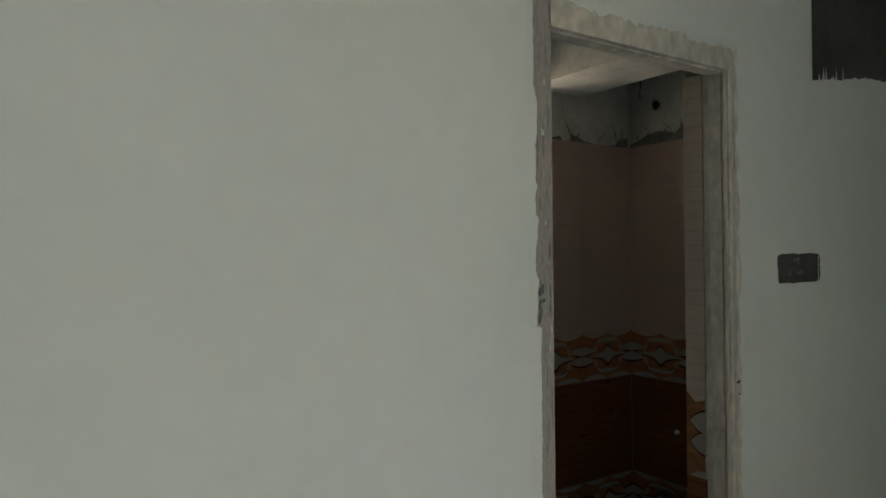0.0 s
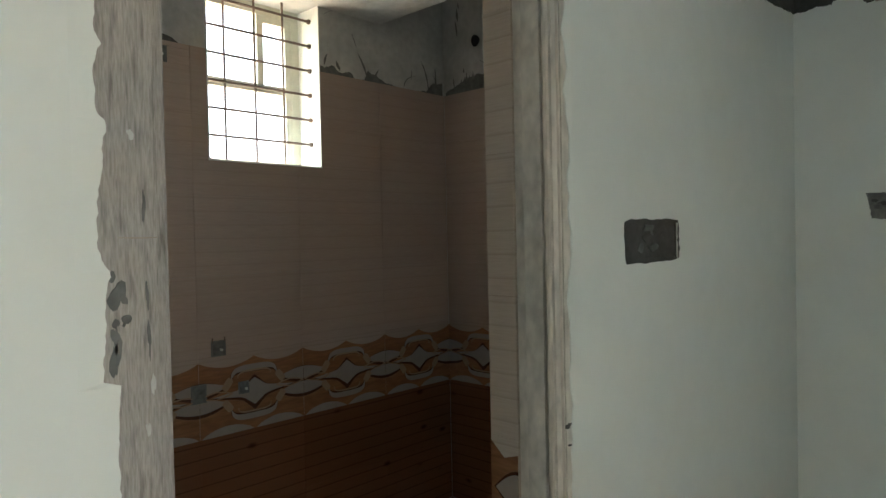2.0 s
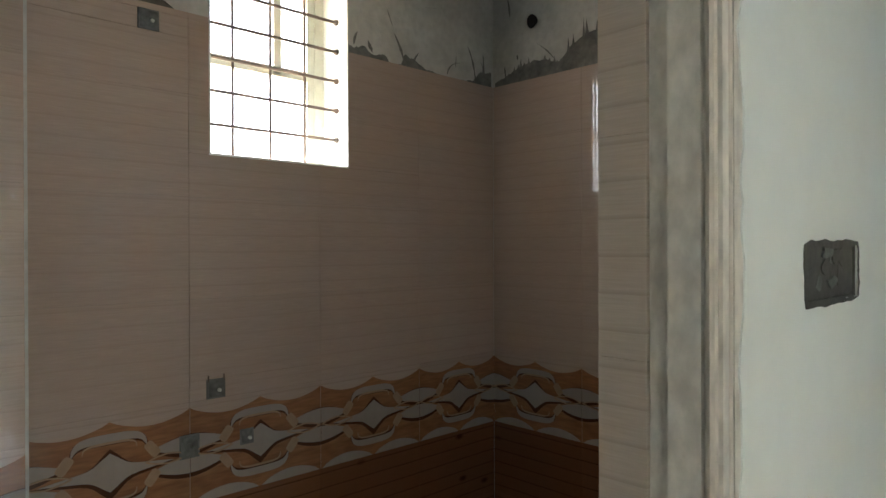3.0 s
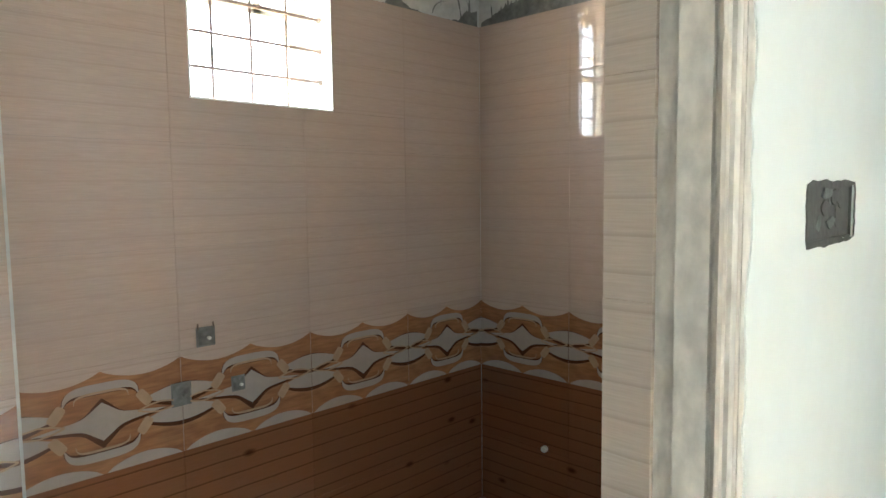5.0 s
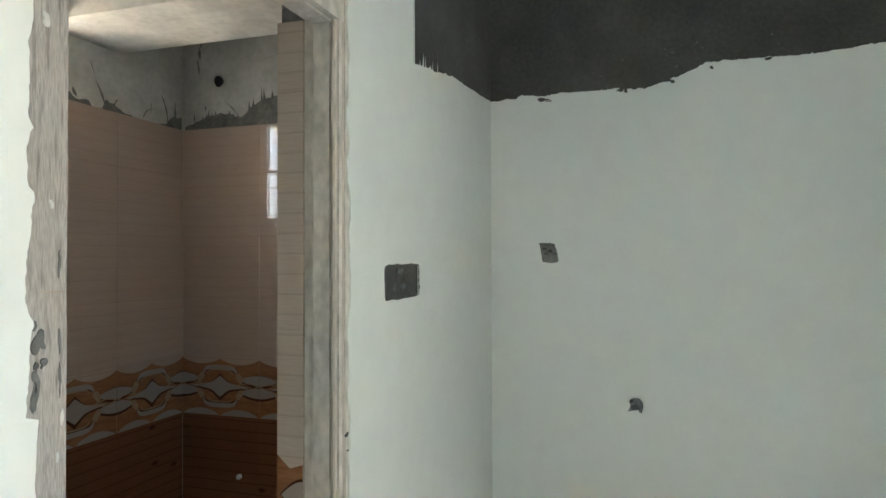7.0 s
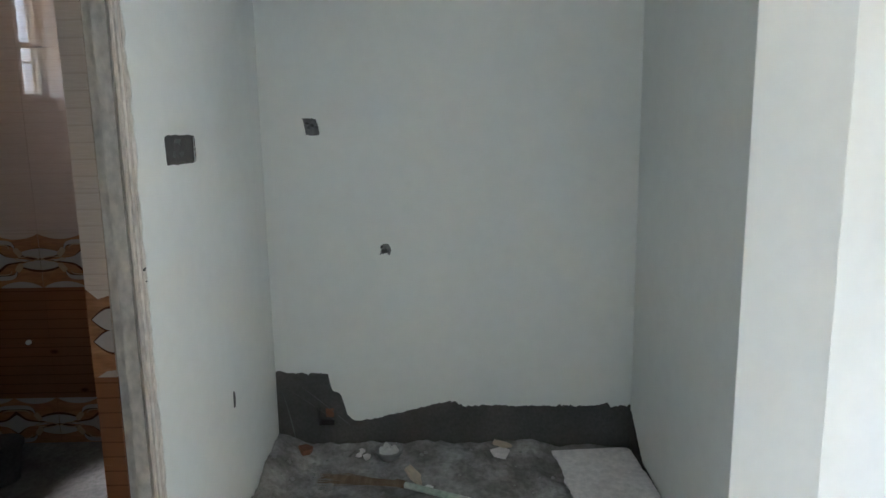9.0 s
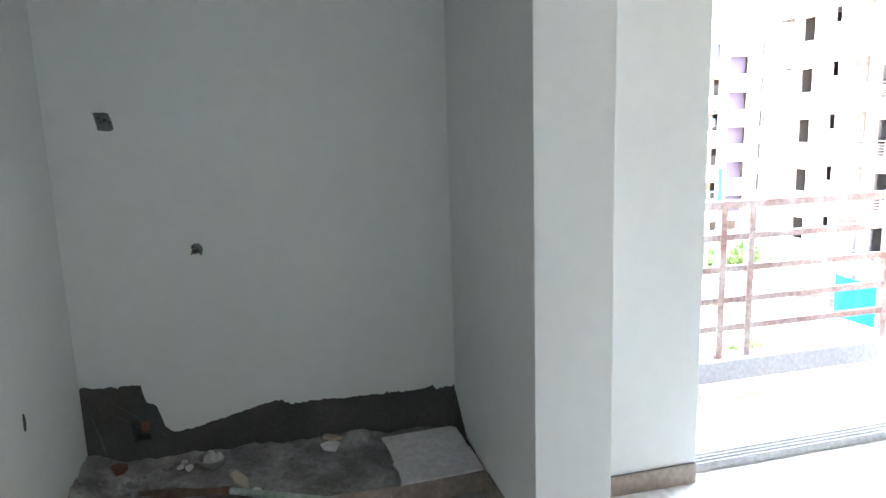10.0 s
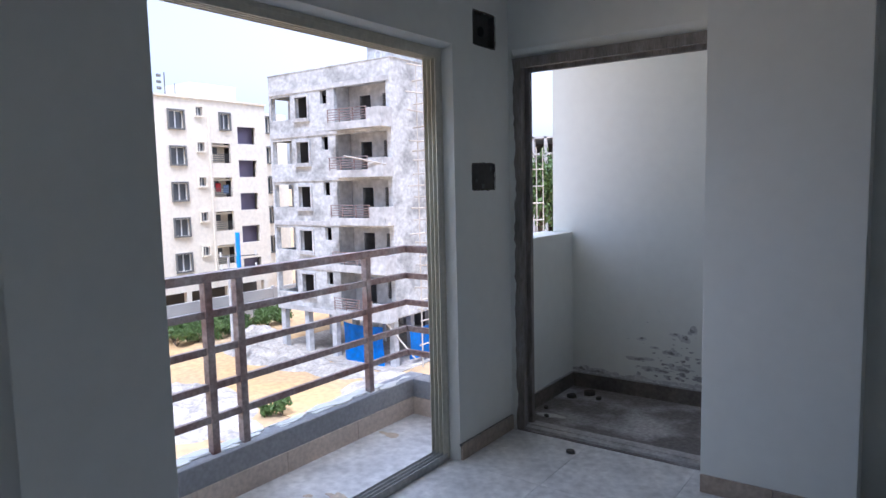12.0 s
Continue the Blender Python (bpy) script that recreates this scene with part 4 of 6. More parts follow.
for k, (u, v, ln, lean, curl, w) in enumerate(((2.27, 2.19, 0.05, 0.1, 0.2, 0.008), (2.34, 2.18, 0.04, -0.6, 0.2, 0.012), (2.47, 2.17, 0.10, -0.3, -0.15, 0.010), (2.50, 2.17, 0.05, 0.5, 0.1, 0.010),
                                               (2.66, 2.17, 0.11, 0.2, 0.75, 0.006), (2.70, 2.20, 0.05, 0.1, 0.0, 0.003), (2.80, 2.17, 0.14, -0.1, -0.2, 0.007), (2.84, 2.17, 0.11, 0.1, -0.1, 0.010),
                                               (2.86, 2.18, 0.07, -0.5, 0.0, 0.005), (2.42, 2.28, 0.05, -0.5, 0.1, 0.004), (2.27, 2.37, 0.07, 1.3, 0.6, 0.003), (2.45, 2.37, 0.012, 4.5, 0.0, 0.003), (2.56, 2.372, 0.010, 6.0, 0.0, 0.004))):
    mortar_stroke(on_back, u, v, ln, lean, curl, w, 100 + k)
for k, (u, v, ln, lean, curl, w) in enumerate(((2.345, 2.215, 0.075, 0.75, 0.2, 0.006), (2.555, 2.18, 0.05, 0.1, 0.0, 0.006), (2.50, 2.24, 0.02, 0.1, 0.0, 0.007), (2.535, 2.40, 0.07, 0.05, 0.1, 0.008),
                                               (2.530, 2.46, 0.06, 0.12, -0.05, 0.010), (2.524, 2.51, 0.03, 0.1, 0.0, 0.006))):
    mortar_stroke(on_side, u, v, ln, lean, curl, w, 130 + k)
# no hole is cut: a black patch paints the shade inside the pipe
tagged(blob("pipe_hole", on_side, 2.434, 2.362, 0.021, 0.024, 141, BLACK, w=-0.003, jag=0.14), "round pipe hole in the bathroom wall, its shade painted black", "pipe hole")
bm = bmesh.new()
tube(bm, (XB - 0.012, 2.325, 0.705), (XB, 2.325, 0.705), 0.011, 10)
tube(bm, (XB - 0.018, 2.325, 0.705), (XB - 0.012, 2.325, 0.705), 0.007, 10)
tagged(link_mesh("pipe_plug", bm, PUTTYEDGE), "small white pipe plug in the brown tiles", "pipe plug")

# ---------------------------------------------------------------- bathroom window with its grille
window = structure(group_empty("window_1"), "small cream-framed bathroom window, one sash open", "window")
FY = YB + 0.125
part("frame", boxes((WX0, WX0 + 0.035, FY, FY + 0.05, WZ0, WZ1), (WX1 - 0.035, WX1, FY, FY + 0.05, WZ0, WZ1), (WX0 + 0.035, WX1 - 0.035, FY, FY + 0.05, WZ1 - 0.035, WZ1),
                    (WX0 + 0.035, WX1 - 0.035, FY, FY + 0.05, WZ0, WZ0 + 0.025)), WHITEFRAME, window)
part("sash", boxes((2.075, 2.10, FY + 0.004, FY + 0.034, 2.09, WZ1 - 0.035), (WX1 - 0.06, WX1 - 0.035, FY + 0.004, FY + 0.034, WZ0 + 0.025, WZ1 - 0.035),
                   (WX0 + 0.035, WX1 - 0.06, FY + 0.004, FY + 0.034, 2.085, 2.115), (2.10, WX1 - 0.06, FY + 0.004, FY + 0.034, WZ1 - 0.060, WZ1 - 0.035)), WHITEFRAME, window)
part("reveal_lining", boxes((WX1 - 0.004, WX1, YB, FY, WZ0, WZ1), (WX0, WX0 + 0.004, YB, FY, WZ0, WZ1), (WX0 + 0.004, WX1 - 0.004, YB, FY, WZ0, WZ0 + 0.004)), PUTTY, window)
grille = tagged(group_empty("window_grille", (WX0 + WX1) / 2, YB + 0.06, WZ0), "welded grille of thin rusty iron bars in the bathroom window", "window grille")
for x in (1.912, 2.024, 2.135):
    bm = bmesh.new()
    tube(bm, (x, YB + 0.060, WZ0), (x, YB + 0.060, WZ1), 0.0045, 6)
    keep_place(part("upright_bar", bm, IRON, grille), grille)
for k in range(6):
    z = 1.905 + 0.0885 * k
    bm = bmesh.new()
    tube(bm, (WX0, YB + 0.052, z), (WX1, YB + 0.052, z), 0.0045, 6)
    keep_place(part("cross_bar", bm, IRON, grille), grille)
    bm = bmesh.new()
    tube(bm, (WX1 - 0.012, YB + 0.052, z), (WX1 - 0.002, YB + 0.052, z), 0.009, 6)
    keep_place(part("weld", bm, IRON, grille), grille)

# a dark bucket on the bathroom floor
bucket = tagged(group_empty("bucket", 2.55, 2.30, 0.22), "dirty dark bucket on the bathroom floor", "bucket")
bm = bmesh.new()
tube(bm, (0, 0, 0), (0, 0, 0.16), 0.075, 20, 0.10)
part("body", bm, CEMENT, bucket)
bm = bmesh.new()
tube(bm, (0, 0, 0.15), (0, 0, 0.165), 0.105, 20)
part("rim", bm, CEMENT, bucket)

# ---------------------------------------------------------------- recess floor with its rubble
def relief(x, y):
    """Height of the loose fill in the recess."""
    e = noise.fractal(Vector((x * 3.1, y * 3.1, 0.3)), 0.9, 2.1, 4) * 0.022 + noise.fractal(Vector((x * 17, y * 17, 2.3)), 1.0, 2.0, 3) * 0.010
    z = 0.070 + 0.055 * max(0.0, (x - 2.62) / 0.43) ** 1.4 + e
    z -= 0.045 * max(0.0, (x - 2.62) / 0.43) * min(1.0, max(0.0, (0.08 - y) / 0.12))
    z += 0.07 * math.exp(-((y - 1.29) / 0.10) ** 2)
    return z


bm = bmesh.new()
NX, NY = 60, 180
grid = [[bm.verts.new((2.545 + (XN - 2.545) * i / NX, YN + (YA - YN) * j / NY, relief(2.545 + (XN - 2.545) * i / NX, YN + (YA - YN) * j / NY))) for j in range(NY + 1)] for i in range(NX + 1)]
for i in range(NX):
    for j in range(NY):
        bm.faces.new((grid[i][j], grid[i + 1][j], grid[i + 1][j + 1], grid[i][j + 1]))
for f in bm.faces:
    f.smooth = True
structure(link_mesh("floor_recess", bm, RUBBLE), "heaped dusty cement fill on the recess floor", "floor")
lip = structure(group_empty("baseboard_lip"), "beige skirting tiles set on edge across the recess", "skirting")
for k in range(4):
    y0 = YN + 0.004 + k * 0.424
    y1 = min(y0 + 0.421, YA - 0.002)
    part("skirting_tile", bevelled(boxes((2.532, 2.543, y0, y1, 0.0, 0.088)), 0.001, 1), SKIRTING, lip)


def shard(name, x, y, z, size, seed, mat, tilt, turn, thick, label, category, stretch=1.0, group=""):
    """A broken flat piece with an angular outline."""
    rnd = random.Random(seed)
    n = rnd.choice((5, 6, 7))
    pts = []
    for i in range(n):
        a = 2 * math.pi * (i + rnd.uniform(-0.25, 0.25)) / n
        r = size * rnd.uniform(0.75, 1.1)
        pts.append((r * math.cos(a) * stretch, r * math.sin(a)))
    bm = bmesh.new()
    prism(bm, pts, lambda u, v, w: (u, v, w), thick)
    bm.faces.new([v for v in bm.verts if abs(v.co.z) < 1e-6])
    bmesh.ops.recalc_face_normals(bm, faces=bm.faces)
    ob = link_mesh(name, bm, mat)
    ob.matrix_world = pose(x, y, z, tilt, tilt * 0.4, turn)
    return tagged(ob, label, category, group=group)


CERAMIC = material("pale_tile_back", (0.74, 0.71, 0.69), 0.7, spots=(0.62, 0.56, 0.54), scale=7, amount=0.5, bump=0.25)
SHARDM = material("cream_tile_shard", (0.62, 0.53, 0.40), 0.5, spots=(0.45, 0.34, 0.24), scale=12, amount=0.6, bump=0.2)
STONE = material("grey_stone", (0.34, 0.33, 0.31), 0.9, spots=(0.2, 0.2, 0.19), scale=20, amount=0.6, bump=0.6)

# large pale tile lying on the fill, its edge on the skirting tiles, with chipped side and a torn corner
bm = bmesh.new()
side = []
rnd = random.Random(5)
W_, D_ = 0.365, 0.430
for i in range(14):
    side.append((0.0 + (rnd.uniform(0.0, 0.014) if 0.1 < i / 13 < 0.95 else 0.0), D_ * (1 - i / 13)))
outline = side + [(W_ * 0.45, -0.003), (W_, 0.0), (W_ + 0.004, D_ * 0.45), (W_ - 0.004, D_ * 0.52), (W_, D_ * 0.6), (W_, D_ - 0.03), (W_ - 0.012, D_ - 0.008), (W_ - 0.035, D_)]
prism(bm, outline, lambda u, v, w: (u, v, w), 0.010)
bmesh.ops.recalc_face_normals(bm, faces=bm.faces)
slab = link_mesh("floor_tile_offcut", bm, CERAMIC)
# u runs along -y, v along +x
slab.matrix_world = Matrix.Translation((2.520, -0.020, 0.094)) @ Euler((0, radians(-1.0), radians(-90))).to_matrix().to_4x4() @ pose(0, 0, 0, 1.2, 0, 1.5)
tagged(slab, "large pale tile lying face down on the rubble", "tile")
shard("tile_fragment", 3.00, 0.225, relief(3.0, 0.225) + 0.005, 0.052, 3, SHARDM, 16, 30, 0.012, "broken cream tile fragment against the recess wall", "tile fragment", 1.3, "tile fragments")
shard("tile_fragment", 2.94, 0.235, relief(2.94, 0.235) + 0.003, 0.055, 8, CERAMIC, -6, 70, 0.008, "broken pale tile fragment on the rubble", "tile fragment", 1.0, "tile fragments")
shard("tile_fragment", 2.755, 0.632, relief(2.755, 0.632) + 0.024, 0.072, 12, SHARDM, 42, -20, 0.009, "broken cream tile fragment standing in the rubble", "tile fragment", 0.8, "tile fragments")
shard("tile_fragment", 2.69, 0.565, relief(2.69, 0.565) + 0.004, 0.018, 15, PUTTY, 10, 40, 0.010, "small white tile chip on the rubble", "tile fragment", 1.0, "tile fragments")
shard("brick_fragment", 2.97, 1.150, relief(2.97, 1.15) + 0.003, 0.036, 21, REDBRICK, 8, 10, 0.022, "broken red brick lump on the rubble", "brick fragment", 1.4)
rnd = random.Random(9)
for k in range(120):
    if k < 14:
        x, y, s = rnd.uniform(2.94, 3.02), rnd.uniform(0.72, 0.96), rnd.uniform(0.010, 0.026)
    elif k < 60:
        x, y, s = rnd.uniform(2.56, 2.88), rnd.uniform(0.98, 1.27), rnd.uniform(0.006, 0.019)
    else:
        x, y, s = rnd.uniform(2.57, 3.02), rnd.uniform(-0.36, 1.22), rnd.uniform(0.004, 0.011)
    bm = bmesh.new()
    bmesh.ops.create_icosphere(bm, subdivisions=1, radius=s)
    for v in bm.verts:
        v.co *= rnd.uniform(0.7, 1.25)
        v.co.z *= 0.7
    ob = link_mesh("pebble", bm, CERAMIC if k < 14 and k % 2 else STONE)
    ob.location = (x, y, relief(x, y) + s * 0.35)
    tagged(ob, "pale chip of broken plaster on the rubble" if k < 14 and k % 2 else "small grey stone in the cement fill", "pebble", group="stones in the recess")

bowl = tagged(group_empty("mortar_bowl", 2.955, 0.755, relief(2.955, 0.755) - 0.01), "shallow cement-crusted bowl full of dried plaster", "bowl")
bm = bmesh.new()
for i in range(24):
    a0, a1 = 2 * math.pi * i / 24, 2 * math.pi * (i + 1) / 24
    prof = ((0.040, 0.0), (0.066, 0.035), (0.070, 0.046), (0.062, 0.046), (0.045, 0.024))
    for (r0, z0), (r1, z1) in zip(prof, prof[1:]):
        bm.faces.new([bm.verts.new((r * math.cos(a), r * math.sin(a), z)) for r, z, a in ((r0, z0, a0), (r0, z0, a1), (r1, z1, a1), (r1, z1, a0))])
bmesh.ops.remove_doubles(bm, verts=bm.verts, dist=1e-5)
part("body", bm, STONE, bowl)
bm = bmesh.new()
bmesh.ops.create_icosphere(bm, subdivisions=3, radius=0.046)
for v in bm.verts:
    v.co.z = v.co.z * 0.35 + 0.03
    v.co += Vector((noise.noise(v.co * 55) * 0.010, noise.noise(v.co * 50 + Vector((3, 0, 0))) * 0.010, noise.noise(v.co * 60) * 0.030))
part("plaster", bm, PUTTYEDGE, bowl, "lumpy dried white plaster")

BRISTLE = material("dry_brown_fibre", (0.16, 0.10, 0.06), 0.95, spots=(0.28, 0.20, 0.13), scale=9, amount=0.7, grain=120, bump=0.7, stretch=(1, 4, 1))
HANDLE = material("pale_green_plastic_tube", (0.34, 0.42, 0.33), 0.45, spots=(0.52, 0.53, 0.47), scale=8, amount=0.9, bump=0.05)
broom = tagged(group_empty("broom", 2.68, 0.68, 0.090), "old broom with brown fibres and a pale green tube handle", "broom")
bm = bmesh.new()
rnd = random.Random(4)
base = Vector((2.680, 0.680, 0.108))
for k in range(90):
    a = rnd.uniform(0, 6.28)
    r = 0.016 * math.sqrt(rnd.random())
    o = Vector((r * math.cos(a), 0, r * math.sin(a) * 0.8))
    tip = Vector((2.775 + rnd.uniform(-0.045, 0.04), 1.03 + rnd.uniform(-0.10, 0.03), relief(2.78, 1.02) + rnd.uniform(0.0, 0.016)))
    tube(bm, base + o, tip, 0.0030, 4, 0.0010)
keep_place(part("bristles", bm, BRISTLE, broom), broom)
bm = bmesh.new()
tube(bm, (2.690, 0.70, 0.108), (2.475, 0.270, 0.106), 0.014, 14)
keep_place(part("handle", bm, HANDLE, broom), broom)
bm = bmesh.new()
tube(bm, (2.692, 0.705, 0.108), (2.675, 0.665, 0.107), 0.017, 14)
keep_place(part("collar", bm, BRISTLE, broom), broom)

# ---------------------------------------------------------------- skirting
def skirting(axis, fixed, a, b, proud, z0=0.0, h=0.088, step=0.60, end=0.0, mat=None):
    s = structure(group_empty("baseboard"), "beige stone-look skirting tiles along the wall foot", "skirting")
    n = max(1, math.ceil(abs(b - a) / step))
    for k in range(n):
        u0, u1 = a + (b - a) * k / n, a + (b - a) * (k + 1) / n
        u0, u1 = min(u0, u1) + 0.001, max(u0, u1) - 0.001
        f0, f1 = min(fixed, fixed + proud), max(fixed, fixed + proud)
        bm = boxes((u0, u1, f0, f1, z0, z0 + h)) if axis == "x" else boxes((f0, f1, u0, u1, z0, z0 + h))
        part("skirting_tile", bevelled(bm, 0.001, 1), mat or SKIRTING, s)
    return s


skirting("y", XW, YP, SY0 + 0.002, -0.014)
skirting("y", XW, SY1 - 0.024, YU + 0.006, -0.014)
skirting("x", -3.32, 1.146, 0.50, 0.014)
skirting("x", YN, XP + 0.01, 2.528, 0.012)
skirting("y", XP, YN - 0.004, YP + 0.002, -0.014)
skirting("x", YA, -4.15, DX0 - 0.02, -0.012)
skirting("x", YA, DX1 + 0.02, 2.528, -0.012)
DARKSK = material("grimy_skirting", (0.19, 0.165, 0.14), 0.7, spots=(0.09, 0.085, 0.08), scale=6, amount=0.8, bump=0.3)
skirting("x", UYB, 0.46, UPX - 0.012, 0.012, -0.004, 0.105, mat=DARKSK)
skirting("y", UPX, UYB, YU2 - 0.002, -0.012, -0.004, 0.105, mat=DARKSK)
PALESK = material("pale_skirting_tile", (0.60, 0.51, 0.425), 0.5, spots=(0.45, 0.38, 0.32), scale=4, amount=0.5, bump=0.1)
skirting("y", 3.031, BYS, YP - 0.01, -0.010, 0.0, 0.115, mat=PALESK)
skirting("x", BYS, XW2, 3.021, 0.010, 0.0, 0.115, mat=PALESK)
for k, (place, u0, u1, z) in enumerate(((on_balcony_wall, SY0 + 0.01, YP, 0.088), (on_balcony_wall, YU + 0.005, SY1 - 0.01, 0.088))):
    structure(torn_strip("trim_mortar_line", place, "u", z + 0.004, z - 0.004, u0, u1, 0.002, 200 + k, MORTAR, 50, w=0.0145), "thin grey mortar line above the skirting", "trim")

bm = bmesh.new()
for a, b in ((((XW, SY1 - 0.022), (XW + 0.053, SY1), (XW2, SY1), (XW2, SY1 - 0.022)), "side"), (((XW, SZ + 0.022), (XW + 0.053, SZ), (XW2, SZ), (XW2, SZ + 0.022)), "head")):
    if b == "side":
        ends = [[bm.verts.new((x, y, z)) for x, y in a] for z in (0.0, SZ)]
    else:
        ends = [[bm.verts.new((x, y, z)) for x, z in a] for y in (SY1 - 0.022, SY0)]
    for i in range(4):
        bm.faces.new((ends[0][i], ends[0][(i + 1) % 4], ends[1][(i + 1) % 4], ends[1][i]))
structure(link_mesh("trim_chamfer", bm, PUTTY), "chamfered white putty edge round the balcony doorway", "trim")

# ---------------------------------------------------------------- balcony sliding-door frame (no panels yet)
slider = structure(group_empty("door_2"), "cream aluminium three-track sliding door frame without panels", "sliding door frame")
FX0, FX1 = 2.390, 2.474
g = 0.0015
TRACK = material("scuffed_grey_aluminium", (0.44, 0.45, 0.44), 0.45, spots=(0.45, 0.45, 0.43), scale=12, amount=0.6, bump=0.05)
part("sill_track", boxes((FX0, FX1, SY1 + g, SY0 - g, -0.004, 0.016)), TRACK, slider)
part("head_track", boxes((FX0, FX1, SY1 + g, SY0 - g, SZ - 0.022, SZ - g)), ALU, slider)
part("side_jamb", boxes((FX0, FX1, SY1 + g, SY1 + 0.022, 0.016, SZ - 0.022)), ALU, slider)
part("side_jamb", boxes((FX0 + 0.02, FX1, SY0 - 0.004, SY0 - g, 0.016, SZ - 0.022)), ALU, slider)
for x in (FX0 + 0.001, FX0 + 0.027, FX0 + 0.053, FX1 - 0.005):
    part("rib", boxes((x, x + 0.004, SY1 + 0.022, SY0 - 0.022, 0.016, 0.044)), TRACK, slider)
    part("rib", boxes((x, x + 0.004, SY1 + 0.022, SY0 - 0.022, SZ - 0.055, SZ - 0.022)), ALU, slider)
    part("rib", boxes((x + 0.0005, x + 0.0035, SY1 + 0.022, SY1 + 0.058, 0.044, SZ - 0.055)), ALU, slider)

# ---------------------------------------------------------------- utility door frame
PALESTONE = material("pale_dusty_stone", (0.50, 0.49, 0.47), 0.7, spots=(0.30, 0.29, 0.28), scale=9, amount=0.7, bump=0.2)
bm = bmesh.new()
ends = [[bm.verts.new((x, y, z)) for y, z in ((YU, UZ + 0.05), (YU - 0.035, UZ), (YU2, UZ), (YU2, UZ + 0.05))] for x in (UX0, UX1)]
for i in range(4):
    bm.faces.new((ends[0][i], ends[0][(i + 1) % 4], ends[1][(i + 1) % 4], ends[1][i]))
structure(link_mesh("trim_chamfer", bm, PUTTY), "chamfered white putty edge over the utility door frame", "trim")
udoor = structure(group_empty("door_3"), "unpainted grey-brown utility door frame without a door", "door frame")
for s, xo in ((-1, UX1), (1, UX0)):
    part("jamb", boxes((xo, xo + s * 0.058, YU - 0.004, YU - 0.034, 0, UZ), (xo, xo + s * 0.048, YU - 0.034, YU - 0.075, 0, UZ)), FRAMEDARK, udoor)
    part("rebate", boxes((xo, xo + s * 0.078, YU - 0.075, YU - 0.105, 0, UZ)), FRAMEDARK, udoor)
part("head", boxes((UX0 + 0.058, UX1 - 0.058, YU - 0.004, YU - 0.034, UZ - 0.058, UZ), (UX0 + 0.05, UX1 - 0.05, YU - 0.034, YU - 0.075, UZ - 0.048, UZ), (UX0 + 0.078, UX1 - 0.078, YU - 0.075, YU - 0.105, UZ - 0.078, UZ)), FRAMEDARK, udoor)
part("threshold", bevelled(boxes((UX0, UX1, YU2, YU - 0.02, 0.004, 0.020), (UX0, UX1, YU2 + 0.05, YU - 0.06, 0.020, 0.028)), 0.002, 1), PALESTONE, udoor)
structure(torn_strip("trim_putty_edge", lambda u, v, w: (u, YU + w, v), "v", UX1 + 0.010, UX1 - 0.010, 0.0, UZ, 0.006, 301, PUTTY, 60), "torn edge of white putty lapping the utility door frame", "trim")


def on_utility(u, v, w):
    return (u, UYB + w, v)


def on_south(u, v, w):
    return (u, YU + w, v)


MOULD = material("black_mould", (0.30, 0.30, 0.30), 0.9, spots=(0.60, 0.61, 0.60), scale=30, amount=0.9, bump=0.2)
rnd = random.Random(55)
for k in range(95):
    u = rnd.gauss(1.62, 0.17)
    v = 0.15 + abs(rnd.gauss(0.08, 0.13))
    if not 1.2 < u < 2.45:
        continue
    r = rnd.choice((0.004, 0.006, 0.008, 0.012, 0.016)) * (1.25 - min(1, v / 0.5))
    structure(blob("mould_stain", on_utility, u, v, r * rnd.uniform(1.0, 2.6), r * 0.7, 400 + k, MOULD, w=0.0006 + 0.00002 * k, n=12, jag=0.5), "black mould stain on the white utility wall", "stain")
MOULDDARK = material("dark_mould", (0.26, 0.26, 0.255), 0.9, spots=(0.42, 0.42, 0.41), scale=40, amount=0.8, bump=0.2)
GRIME = material("grey_damp_stain", (0.52, 0.52, 0.51), 0.9, spots=(0.70, 0.71, 0.69), scale=14, amount=0.9, bump=0.1)
for k in range(16):
    structure(blob("damp_stain", on_utility, rnd.uniform(1.25, 2.36), 0.112 + abs(rnd.gauss(0, 0.012)), rnd.uniform(0.03, 0.11), rnd.uniform(0.006, 0.022), 460 + k, GRIME, w=0.0004 + 0.00001 * k, n=30, jag=0.6), "grey damp stain above the utility skirting", "stain")
for k, (u, v, ru, rv) in enumerate(((1.894, 0.262, 0.090, 0.014), (1.578, 0.451, 0.040, 0.022), (1.682, 0.339, 0.055, 0.018), (1.879, 0.414, 0.030, 0.012), (1.646, 0.470, 0.030, 0.010), (1.586, 0.231, 0.070, 0.016),
                                    (2.326, 0.140, 0.060, 0.020), (2.20, 0.128, 0.110, 0.014), (1.534, 0.510, 0.030, 0.025), (1.779, 0.362, 0.028, 0.009), (1.74, 0.205, 0.12, 0.012))):
    structure(blob("mould_patch", on_utility, u, v, ru * 1.0, rv * 1.2, 640 + k, GRIME, w=0.0012 + 0.00005 * k, n=34, jag=0.45), "grey mould bloom on the white utility wall", "stain")
    structure(blob("mould_patch", on_utility, u, v - rv * 0.1, ru * 0.42, rv * 0.5, 660 + k, MOULDDARK, w=0.0019 + 0.00005 * k, n=30, jag=0.6), "black mould patch on the white utility wall", "stain")
